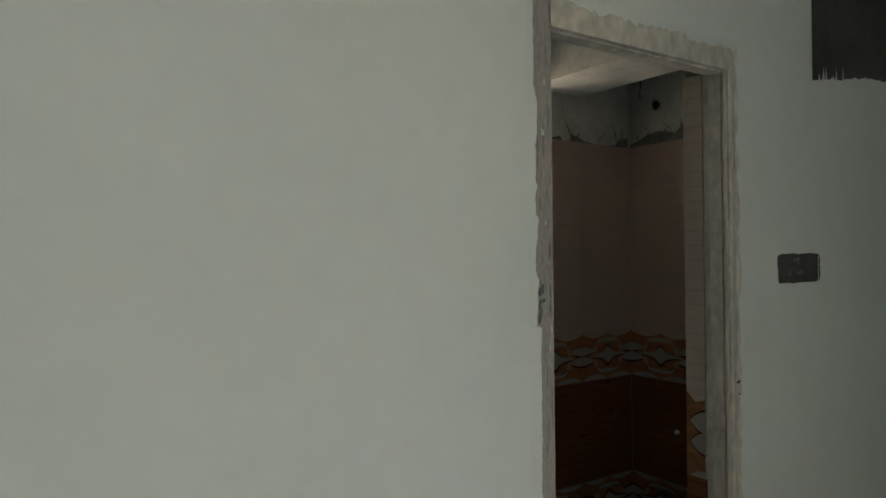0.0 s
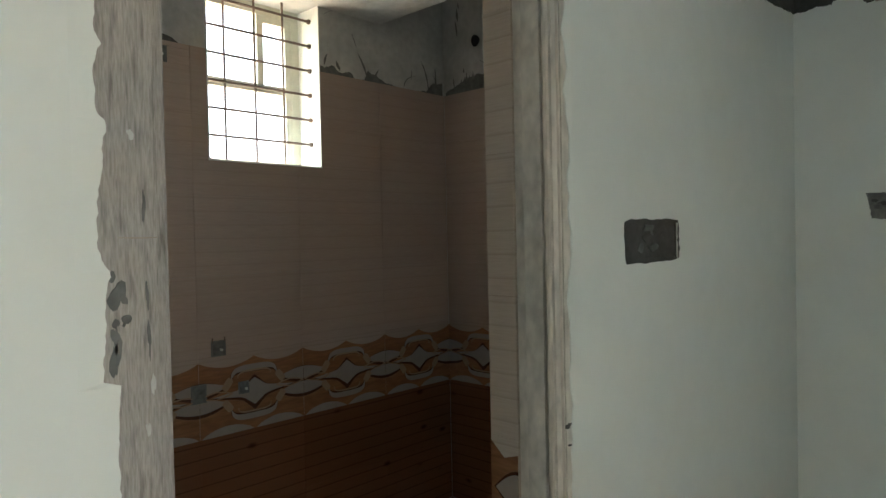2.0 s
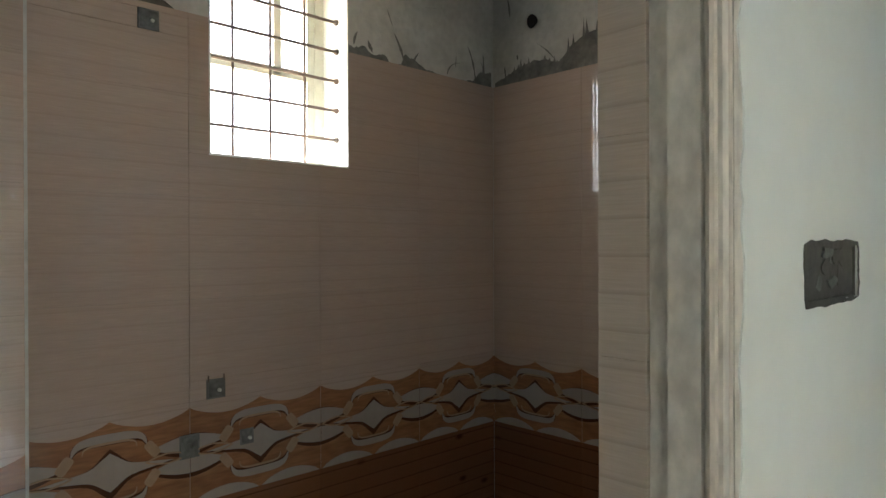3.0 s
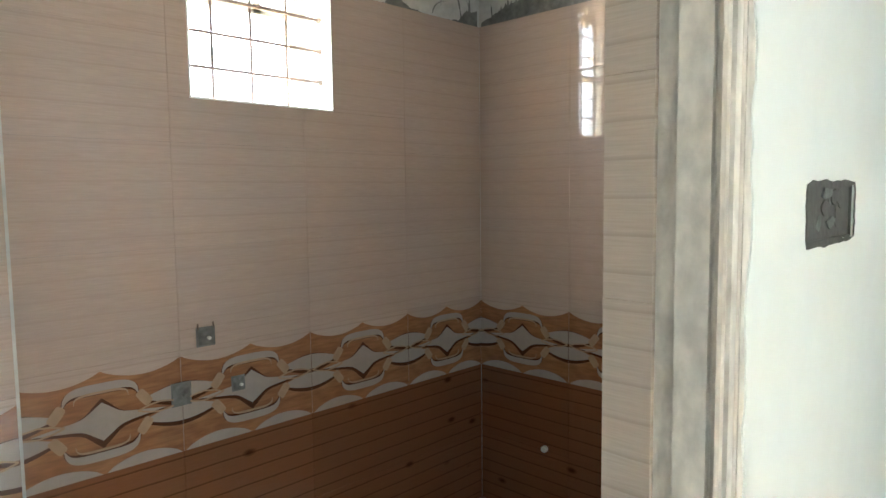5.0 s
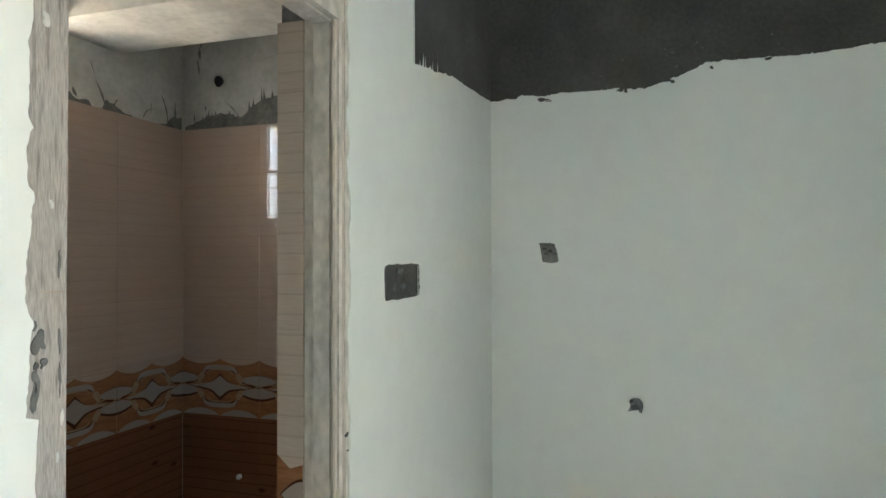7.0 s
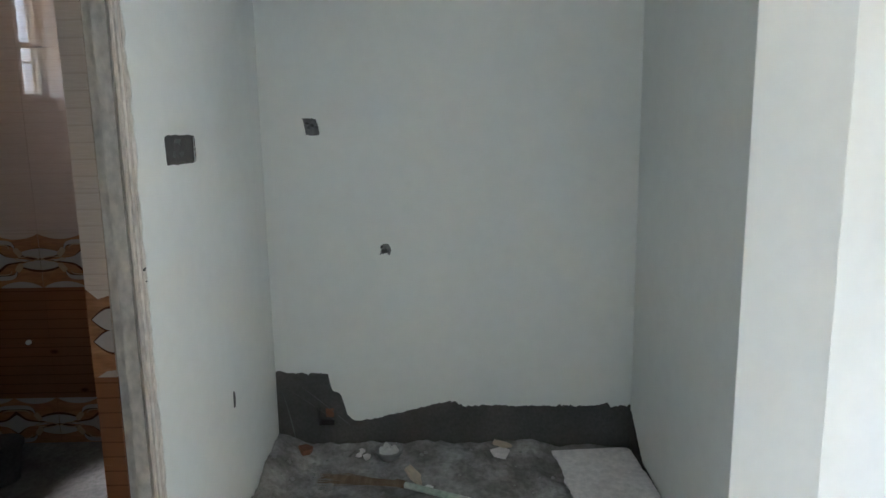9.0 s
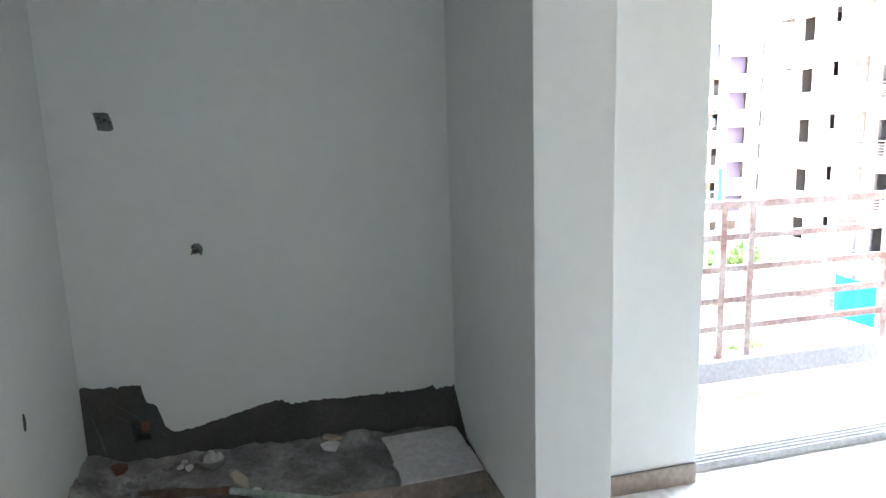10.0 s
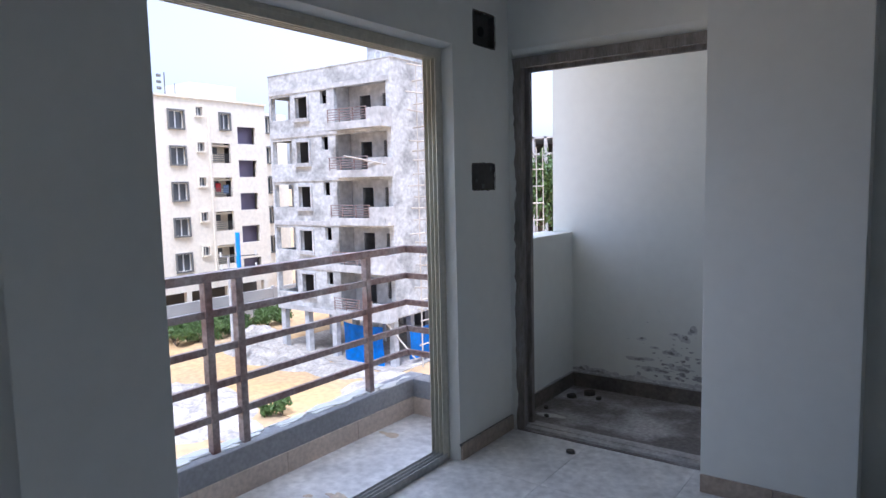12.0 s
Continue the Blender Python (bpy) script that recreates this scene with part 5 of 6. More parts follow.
for axis, fixed, a, b in (("x", UYB, 0.46, UPX - 0.014), ("y", UPX, UYB + 0.014, YU2 - 0.002)):
    f0, f1 = sorted((fixed + (0.001 if axis == "x" else -0.001), fixed + (0.015 if axis == "x" else -0.015)))
    structure(link_mesh("trim_skirting_edge", boxes((a, b, f0, f1, 0.101, 0.109)) if axis == "x" else boxes((f0, f1, a, b, 0.101, 0.109)), PALESTONE), "pale top edge of the grimy skirting", "trim")
wall_box(on_south, 1.735, 1.80, 2.50, 2.56, 26, "small conduit outlet above the utility doorway", 0.002, False)
for k, (x, y, z, s) in enumerate(((1.869, -3.398, 0.0, 0.022), (2.28, -4.30, -0.004, 0.030), (2.20, -4.42, -0.004, 0.034), (2.10, -4.36, -0.004, 0.022), (2.33, -4.00, -0.004, 0.018), (2.25, -3.85, 0.0, 0.016))):
    shard("rubble_lump", x, y, z, s, 500 + k, CEMENT, 0, 30 * k, s * 0.8, "dark lump of rubble on the floor", "rubble", 1.3, "rubble on the floor")
for k, (x, y, s) in enumerate(((2.24, -3.90, 0.06),)):
    structure(blob("dust_patch", lambda u, v, w: (u, v, -0.004 + w), x, y, s * 1.5, s * 0.6, 520 + k, PUTTYEDGE, w=0.0015 + 0.0003 * k, jag=0.35), "pale plaster dust on the dirty floor", "dust")
for k, (x, y, s) in enumerate(((2.64, -1.72, 0.07), (2.70, -1.62, 0.04), (2.68, -1.80, 0.03), (2.62, -2.30, 0.05), (2.93, -3.05, 0.06), (2.72, -2.22, 0.025))):
    structure(blob("clay_mark", lambda u, v, w: (u, v, w), x, y, s, s * 0.55, 540 + k, SHARDM, w=0.0012, jag=0.6), "faint reddish clay mark on the balcony floor", "stain")

# ---------------------------------------------------------------- balcony railing
railing = tagged(group_empty("balcony_railing", 3.10, -2.1, 0.235), "red-oxide primed steel balcony railing on the grey curb", "railing")
RX, RY = 3.087, -3.465
for k, z in enumerate((1.103, 0.924, 0.746, 0.568, 0.408)):
    hh, ww = (0.022, 0.025) if k == 0 else (0.018, 0.012)
    keep_place(part("long_rail", bevelled(boxes((RX - ww, RX + ww, RY - ww, YP, z - hh, z + hh)), 0.002, 1), PRIMER, railing), railing)
    keep_place(part("end_rail", bevelled(boxes((XW2, RX - ww, RY - ww, RY + ww, z - hh, z + hh)), 0.002, 1), PRIMER, railing), railing)
for y in (-0.98, -1.950, -2.130, -3.080):
    keep_place(part("post", bevelled(boxes((RX - 0.021, RX + 0.021, y - 0.021, y + 0.021, 0.234, 1.10)), 0.002, 1), PRIMER, railing), railing)
for k in range(90):
    y = rnd.uniform(BYS, YP)
    s = rnd.uniform(0.012, 0.075)
    structure(blob("plaster_spatter", lambda u, v, w: (u, v, 0.235 + w), 3.142 - abs(rnd.gauss(0, 0.035)), y, s * 0.5, s * 1.4, 600 + k, PUTTY, w=0.001 + 0.0001 * k, jag=0.5, n=16), "white plaster spatter on the curb top", "spatter")

# ---------------------------------------------------------------- outside
indoors = set(bpy.data.objects)
GZ = -9.3
SAND = material("yellow_sand", (0.48, 0.32, 0.15), 0.95, spots=(0.36, 0.29, 0.20), scale=0.13, amount=0.55, grain=1.6, bump=0.25)
RUBBLEPALE = material("pale_site_rubble", (0.46, 0.42, 0.36), 0.95, spots=(0.27, 0.25, 0.22), scale=0.8, amount=0.9, grain=5, bump=0.7)
PALEWALL = material("cream_house_paint", (0.80, 0.74, 0.61), 0.8, spots=(0.70, 0.64, 0.53), scale=0.25, amount=0.25, grain=3, bump=0.08)
RENDER = material("raw_patched_render", (0.54, 0.55, 0.545), 0.9, spots=(0.27, 0.275, 0.27), scale=0.8, amount=0.75, grain=4, bump=0.25, spread=(0.47, 0.64), stretch=(1, 1, 1.2))
RENDERLIGHT = material("pale_raw_render", (0.57, 0.57, 0.56), 0.9, spots=(0.34, 0.34, 0.34), scale=0.7, amount=0.7, grain=3, bump=0.25)
# near-black plaster: the shade inside unlit rooms is put into this colour
ROOMSHADE = material("painted_room_shade", (0.11, 0.105, 0.10), 0.9, amount=0.4, scale=0.5, bump=0.1)
WINDOWGREY = material("grey_window_surround", (0.16, 0.16, 0.15), 0.6, amount=0.2, bump=0.05)
PANE = material("dusty_window_pane", (0.12, 0.13, 0.14), 0.15, amount=0.3, scale=1.0, bump=0.0)
WHITEBAR = material("white_window_bar", (0.72, 0.72, 0.70), 0.5, amount=0.1, bump=0)
BLUE = material("blue_tarpaulin", (0.02, 0.30, 0.90), 0.5, spots=(0.02, 0.20, 0.65), scale=0.9, amount=0.7, grain=3, bump=0.6)
LEAF = material("green_leaves", (0.10, 0.165, 0.04), 0.6, spots=(0.05, 0.09, 0.024), scale=0.8, amount=0.8, grain=6, bump=0.1)
BARK = material("grey_brown_bark", (0.11, 0.085, 0.06), 0.9, amount=0.6, bump=0.5)
BAMBOO = material("bleached_scaffold_pole", (0.55, 0.51, 0.44), 0.8, spots=(0.35, 0.31, 0.26), scale=2, amount=0.5, bump=0.1)
# lavender-grey blends the lit and shaded sides of an open shaft
LAVENDER = material("lavender_shaft_shade", (0.23, 0.21, 0.32), 0.8, amount=0.3, scale=0.6, bump=0.1)
REDCLOTH = material("red_cloth", (0.55, 0.05, 0.05), 0.8, amount=0.4, bump=0.3)
BLUECLOTH = material("pale_blue_cloth", (0.30, 0.42, 0.62), 0.8, amount=0.4, bump=0.3)
structure(link_mesh("ground", boxes((-3500, 3500, -3500, 3500, GZ - 1, GZ)), SAND), "yellow sandy building plot reaching the horizon", "ground")


def leafy(bm, c, rx, ry, rz, n, size, rnd, shell=0.35):
    """Leaf clumps strewn through a lumpy volume, thicker near its skin."""
    lumps = [(rnd.uniform(-0.5, 0.5) * rx, rnd.uniform(-0.5, 0.5) * ry, rnd.uniform(-0.35, 0.5) * rz, rnd.uniform(0.45, 0.8)) for _ in range(8)]
    for _ in range(n):
        lx, ly, lz, ls = rnd.choice(lumps)
        d = Vector((rnd.gauss(0, 1), rnd.gauss(0, 1), rnd.gauss(0, 1))).normalized() * (shell + (1 - shell) * rnd.random()) * ls
        p = Vector((c[0] + lx + d.x * rx * 0.7, c[1] + ly + d.y * ry * 0.7, c[2] + lz + d.z * rz * 0.7))
        q = Euler((rnd.uniform(0, 6.28), rnd.uniform(0, 6.28), rnd.uniform(0, 6.28))).to_matrix()
        s = size * rnd.uniform(0.6, 1.3)
        bm.faces.new([bm.verts.new(p + q @ Vector(v)) for v in ((-s * 0.5, 0, 0), (0, -s * 0.28, s * 0.1), (s * 0.6, 0, 0), (0, s * 0.28, s * 0.1))])


def tree(x, y, height, spread, seed, n=1500, label="leafy green tree on the building plot"):
    rnd = random.Random(seed)
    t = tagged(group_empty("tree", x, y, GZ), label, "tree")
    bm = bmesh.new()
    tube(bm, (0, 0, -0.1), (0.1, 0, height * 0.45), spread * 0.075, 9, spread * 0.05)
    tube(bm, (0.1, 0, height * 0.45), (0, 0.1, height * 0.8), spread * 0.05, 8, spread * 0.02)
    for k in range(8):
        a = rnd.uniform(0, 6.28)
        z = height * rnd.uniform(0.35, 0.7)
        tube(bm, (0.05, 0, z), (math.cos(a) * spread * 0.6, math.sin(a) * spread * 0.6, z + height * 0.2), spread * 0.03, 6, spread * 0.008)
    part("trunk", bm, BARK, t)
    bm = bmesh.new()
    leafy(bm, (0, 0, height * 0.68), spread, spread, height * 0.38, n, spread * 0.14, rnd)
    part("crown", bm, LEAF, t)
    return t


def shrub(x, y, r, h, seed, n=350):
    rnd = random.Random(seed)
    t = tagged(group_empty("shrub", x, y, GZ), "low green bush growing on the sandy plot", "shrub", group="bushes on the plot")
    bm = bmesh.new()
    for k in range(5):
        a = rnd.uniform(0, 6.28)
        tube(bm, (0, 0, 0), (math.cos(a) * r * 0.5, math.sin(a) * r * 0.5, h * 0.7), 0.04, 5, 0.015)
    part("stems", bm, BARK, t)
    bm = bmesh.new()
    leafy(bm, (0, 0, h * 0.5), r, r, h * 0.62, n, 0.24, rnd, 0.2)
    part("crown", bm, LEAF, t)
    return t


def heap(name, x, y, r, h, seed, mat, label, category, stretch=1.0):
    rnd = random.Random(seed)
    bm = bmesh.new()
    n, m = 22, 9
    rings = []
    for j in range(m):
        f = j / (m - 1)
        ring = []
        for i in range(n):
            a = 2 * math.pi * i / n
            p = Vector((math.cos(a) * r * f * stretch, math.sin(a) * r * f, 0))
            z = h * math.cos(f * math.pi / 2) ** 1.3 * (0.75 + 0.5 * noise.noise(p * 1.1 + Vector((seed, 0, 0)))) + noise.noise(p * 3.0) * 0.12 * h
            ring.append(bm.verts.new((p.x, p.y, -0.05 if f == 1 else max(z, -0.04))))
        rings.append(ring)
    for a, b in zip(rings, rings[1:]):
        for i in range(n):
            j = (i + 1) % n
            bm.faces.new((a[i], b[i], b[j], a[j]))
    bmesh.ops.remove_doubles(bm, verts=bm.verts, dist=1e-4)
    ob = link_mesh(name, bm, mat)
    ob.location = (x, y, GZ)
    return tagged(ob, label, category)


def facade(axis, fixed, into, u0, u1, z0, z1, holes, thick=0.25):
    """A wall slab with openings right through it. axis: the one along which u runs; into: +1 or -1, the way the slab is thick."""
    def put(a, b, c, d, k):
        f = sorted((fixed, fixed + into * thick))
        return (a, b, *f, c, d) if axis == "x" else (*f, a, b, c, d)
    return wall_cells((u0, u1), (z0, z1), holes, put)


def plate(axis, u0, u1, f0, f1, z0, z1):
    return (u0, u1, f0, f1, z0, z1) if axis == "x" else (f0, f1, u0, u1, z0, z1)


def framed_window(parent, axis, fixed, u0, u1, z0, z1, into, surround, panes, light=WHITEBAR):
    """Surround standing proud, two white-edged sashes, dark panes."""
    w = group_empty("window")
    w.parent = parent
    o = -into * 0.10
    def bx(a, b, c, d, f0, f1):
        f0, f1 = sorted((fixed + f0, fixed + f1))
        return plate(axis, a, b, f0, f1, c, d)
    s = 0.13
    part("surround", boxes(bx(u0 - s, u0, z0 - s, z1 + s, o, into * 0.05), bx(u1, u1 + s, z0 - s, z1 + s, o, into * 0.05), bx(u0, u1, z1, z1 + s, o, into * 0.05), bx(u0, u1, z0 - s, z0, o * 1.6, into * 0.05)), surround, w)
    if panes:
        part("pane", boxes(bx(u0, u1, z0, z1, into * 0.20, into * 0.22)), PANE, w)
        m = (u0 + u1) / 2
        t = 0.045
        part("sash", boxes(bx(u0, u0 + t, z0, z1, into * 0.13, into * 0.19), bx(u1 - t, u1, z0, z1, into * 0.13, into * 0.19), bx(m - t, m + t, z0, z1, into * 0.13, into * 0.19),
                           bx(u0 + t, m - t, z1 - t, z1, into * 0.13, into * 0.19), bx(m + t, u1 - t, z1 - t, z1, into * 0.13, into * 0.19)), light, w)
    return w


# ---- finished cream apartment block
block = tagged(group_empty("apartment_building"), "cream painted apartment block with grey window surrounds", "building")
BXF, BY0, BY1 = 49.7, -40.4, -13.0
GB = -10.25
STEP = 2.93
ROOF = 8.12
cols = []
for k in range(5):
    dz = -STEP * k
    for base in (0.0, 11.2):
        cols.append(("wide", -32.03 + base, -30.74 + base, 5.66 + dz, 7.04 + dz))
        cols.append(("vent", -33.85 + base, -33.20 + base, 6.78 + dz, 7.50 + dz))
        if k == 0:
            cols.append(("wide", -36.52 + base, -35.55 + base, 5.80, 7.10))
        else:
            cols.append(("loggia", -36.50 + base, -34.64 + base, 2.88 + dz + STEP, 4.55 + dz + STEP))
        cols.append(("shaft", -39.25 + base, -37.30 + base, 4.58 + dz, 6.08 + dz))
holes = [(a, b, c, d, None) for _, a, b, c, d in cols]
part("wall", facade("y", BXF, 1, BY0, BY1, GB + 2.4, ROOF, holes), PALEWALL, block)
part("side_wall", boxes((BXF + 0.25, 62.0, BY0, BY0 + 0.25, GB + 2.4, ROOF)), PALEWALL, block)
# solid dark core painted as the shade behind the openings
part("core", boxes((BXF + 2.0, 62.0, BY0 + 0.25, BY1, GB - 0.5, ROOF - 0.15)), ROOMSHADE, block)
part("roof", boxes((BXF - 0.12, 62.2, BY0 - 0.12, BY1, ROOF, ROOF + 0.15)), PALEWALL, block)
for k in range(7):
    y = BY0 + 0.5 + 4.0 * k
    part("stilt", boxes((BXF, BXF + 0.45, y, y + 0.45, GB - 0.5, GB + 2.4)), PALEWALL, block)
for k in range(5):
    part("floor_slab", boxes((BXF + 0.25, BXF + 2.0, BY0 + 0.25, BY1, 4.45 - STEP * k - 0.15, 4.45 - STEP * k)), PALEWALL, block)
for kind, a, b, c, d in cols:
    if kind in ("wide", "vent"):
        framed_window(block, "y", BXF, a, b, c, d, 1, WINDOWGREY if kind == "wide" else PALEWALL, True)
    elif kind == "shaft":
        # added backing plate, the shaft's light and shade averaged in its colour
        part("shaft_back", boxes((BXF + 0.9, BXF + 1.0, a - 0.3, b + 0.3, c - 0.3, d + 0.3)), LAVENDER, block)
    elif kind == "loggia":
        e = part("loggia_back", boxes((BXF + 1.2, BXF + 1.3, a - 0.2, b + 0.2, c - 0.2, d + 0.2)), PALEWALL, block)
        part("loggia_window", boxes((BXF + 1.12, BXF + 1.2, a + 0.6, b - 0.3, c + 0.8, d - 0.3)), PANE, block)
        part("loggia_grille", boxes(*[(BXF + 0.02, BXF + 0.05, a, b, c + 0.18 * i, c + 0.18 * i + 0.035) for i in range(1, 5)]), WINDOWGREY, block)
for k in range(5):
    part("rainwater_pipe", boxes((BXF - 0.12, BXF - 0.02, -34.42, -34.32, 7.0 - STEP * (k + 1), 7.0 - STEP * k)), PALEWALL, block)
part("wing", facade("y", 52.7, 1, -45.5, BY0, GB - 0.5, 7.9, [(-43.35, -42.60, 6.05 - STEP * k, 7.50 - STEP * k, None) for k in range(5)]), PALEWALL, block)
part("wing_core", boxes((54.2, 62, -45.5, BY0, GB - 0.5, 7.8)), ROOMSHADE, block)
for k in range(5):
    framed_window(block, "y", 52.7, -43.35, -42.60, 6.05 - STEP * k, 7.50 - STEP * k, 1, WINDOWGREY, True)
for k, (yy, zz, mt, w) in enumerate(((-35.5, 0.35, REDCLOTH, 0.55), (-36.3, 0.20, BLUECLOTH, 0.6))):
    bm = bmesh.new()
    n = 10
    vs = [[bm.verts.new((BXF + 0.28 + 0.03 * math.sin(i * 1.7), yy + w * i / n, zz + 0.8 - 0.75 * j)) for i in range(n + 1)] for j in range(2)]
    for i in range(n):
        bm.faces.new((vs[0][i], vs[0][i + 1], vs[1][i + 1], vs[1][i]))
    bmesh.ops.solidify(bm, geom=bm.faces[:], thickness=0.02)
    tagged(link_mesh("laundry", bm, mt), "washing hung out in a loggia of the cream block", "laundry", group="laundry")
tank = tagged(group_empty("roof_tank", 54.5, -36.9, 8.27), "white water tank housing on the roof", "roof tank")
part("housing", bevelled(boxes((-2, 2, -2.6, 2.2, 0, 1.7)), 0.05, 1), WHITEBAR, tank)
mast = tagged(group_empty("roof_mast", 50.7, -31.2, 8.27), "thin mast with small drums on the roof", "mast")
bm = bmesh.new()
tube(bm, (0, 0, 0), (0, 0, 1.9), 0.05, 6)
tube(bm, (0, -0.9, 0), (0, -0.9, 1.1), 0.04, 6)
part("pole", bm, WINDOWGREY, mast)
for k in range(3):
    bm = bmesh.new()
    tube(bm, (0, 0.35, 0.6 + 0.5 * k), (0, 0.65, 0.6 + 0.5 * k), 0.13, 10)
    part("drum", bm, WINDOWGREY, mast)

# ---- unfinished concrete building
shell = tagged(group_empty("unfinished_building"), "raw grey concrete building shell with red-primed balcony rails", "building")
UFY, UX_0, UX_1, UY1 = -29.4, 27.1, 38.0, -46.0
LEVELS = [5.62 - 2.93 * k for k in range(5)]
front_holes = []
for z in LEVELS:
    front_holes += [(35.85, 37.80, z + 0.88, z + 2.42, None), (34.16, 35.30, z + 0.88, z + 2.25, None), (32.42, 33.00, z + 1.66, z + 2.49, None), (27.45, 31.75, z + 0.05, z + 2.55, None)]
part("front_wall", facade("x", UFY, -1, UX_0, UX_1, LEVELS[4], 9.5, front_holes), RENDER, shell)
part("side_wall", facade("y", UX_0, 1, UY1, UFY - 0.25, LEVELS[4], 9.5, []), RENDER, shell)
part("far_wall", facade("y", UX_1, -1, UY1, UFY - 0.25, LEVELS[4], 9.5, [(-31.1, -29.75, z + 0.88, z + 2.42, None) for z in LEVELS]), RENDER, shell)
part("back_wall", facade("x", UY1, 1, UX_0 + 0.25, UX_1 - 0.25, LEVELS[4], 9.5, [(35.9, 37.6, z + 0.9, z + 2.3, None) for z in LEVELS]), RENDER, shell)
for z in LEVELS + [8.5]:
    part("floor_slab", boxes((UX_0 + 0.25, UX_1 - 0.25, UY1 + 0.25, UFY - 0.25, z - 0.14, z)), RENDERLIGHT, shell)
    part("slab_edge", boxes((UX_0 + 0.1, UX_1 - 0.1, UFY, UFY + 0.06, z - 0.32, z - 0.02)), RENDERLIGHT if z != LEVELS[1] else RENDER, shell)
for x in (27.4, 29.8, 32.4, 35.0, 37.4):
    for y in (-29.9, -34.5, -40.0):
        part("column", boxes((x, x + 0.4, y, y + 0.4, GZ, LEVELS[4] - 0.14)), RENDERLIGHT, shell)
# darkened inner wall: room shade in its colour, the next one is plain render
part("inner_wall", boxes((35.45, 35.6, UY1 + 0.3, UFY - 0.3, LEVELS[4], 8.3)), ROOMSHADE, shell)
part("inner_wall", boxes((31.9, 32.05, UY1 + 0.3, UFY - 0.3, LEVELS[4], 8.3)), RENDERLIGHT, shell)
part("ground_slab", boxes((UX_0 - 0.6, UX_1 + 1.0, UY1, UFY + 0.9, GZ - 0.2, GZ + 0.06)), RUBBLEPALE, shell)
part("inner_wall", boxes((32.05, 35.45, UFY - 4.2, UFY - 4.0, LEVELS[4], 8.3)), ROOMSHADE, shell)
# dark sheet added for the shade under the building
part("stilt_back", boxes((UX_0 + 0.5, UX_1 - 0.3, -40.2, -40.0, GZ, LEVELS[4] - 0.14)), ROOMSHADE, shell)
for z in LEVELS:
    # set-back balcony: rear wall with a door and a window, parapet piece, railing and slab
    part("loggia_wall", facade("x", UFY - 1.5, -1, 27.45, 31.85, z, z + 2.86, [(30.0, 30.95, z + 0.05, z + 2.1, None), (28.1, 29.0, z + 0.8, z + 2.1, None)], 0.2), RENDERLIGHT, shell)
    # rear of the room, coloured as deep shade
    part("room_back", boxes((27.45, 31.85, UFY - 4.6, UFY - 4.5, z, z + 2.8)), ROOMSHADE, shell)
    part("balcony_slab", boxes((27.0, 31.5, UFY, UFY + 1.0, z - 0.18, z)), RENDERLIGHT, shell)
    part("balcony_upstand", boxes((27.0, 31.5, UFY + 0.9, UFY + 1.0, z, z + 0.28)), RENDERLIGHT, shell)
    part("balcony_parapet", boxes((27.0, 28.15, UFY + 0.85, UFY + 1.0, z + 0.28, z + 0.95), (27.0, 27.15, UFY, UFY + 0.85, z, z + 0.95)), RENDERLIGHT, shell)
    rail = group_empty("balcony_rail")
    rail.parent = shell
    for h in (0.42, 0.57, 0.72, 0.87, 1.05):
        part("bar", boxes((28.15, 31.45, UFY + 0.93, UFY + 0.97, z + h - 0.022, z + h + 0.022)), PRIMER, rail)
    for x in (28.2, 29.3, 30.4, 31.4):
        part("upright", boxes((x - 0.025, x + 0.025, UFY + 0.92, UFY + 0.98, z + 0.25, z + 1.05)), PRIMER, rail)
    framed_window(shell, "x", UFY, 34.16, 35.30, z + 0.88, z + 2.25, -1, RENDERLIGHT, False)
    part("window_ledge", boxes((34.0, 35.5, UFY, UFY + 0.16, z + 0.64, z + 0.74)), RENDERLIGHT, shell)
    part("louvre", boxes(*[(28.1, 29.0, UFY - 1.56, UFY - 1.52, z + 0.85 + 0.15 * i, z + 0.90 + 0.15 * i) for i in range(9)]), WINDOWGREY, shell)
part("parapet", boxes((UX_0 - 0.05, UX_1 + 0.05, UFY - 0.25, UFY + 0.03, 9.5, 9.56), (UX_0 - 0.05, UX_0 + 0.3, UY1, UFY - 0.25, 9.5, 9.56)), RENDER, shell)
part("stair_head", boxes((27.6, 31.6, -38.0, -32.5, 8.5, 11.2)), RENDER, shell)
part("stair_head_roof", boxes((27.4, 31.8, -38.2, -32.3, 11.2, 11.35)), RENDERLIGHT, shell)
bm = bmesh.new()
for i in range(20):
    a, b = 2 * math.pi * i / 20, 2 * math.pi * (i + 1) / 20
    bm.faces.new([bm.verts.new((30.6 + r * math.cos(t), -32.44, 10.5 + r * math.sin(t))) for r, t in ((0.34, a), (0.34, b), (0.22, b), (0.22, a))])
part("ring_mark", bm, WHITEBAR, shell)

# bamboo scaffolding tied along the side wall
scaffold = tagged(group_empty("scaffolding"), "bleached pole scaffolding tied against the raw side wall", "scaffolding")
rnd = random.Random(31)
for y in (-30.6, -32.8, -35.2, -37.6):
    bm = bmesh.new()
    tube(bm, (26.2 + rnd.uniform(-0.1, 0.1), y, GZ), (26.25, y + rnd.uniform(-0.3, 0.3), 9.0), 0.045, 6, 0.03)
    part("standard", bm, BAMBOO, scaffold)
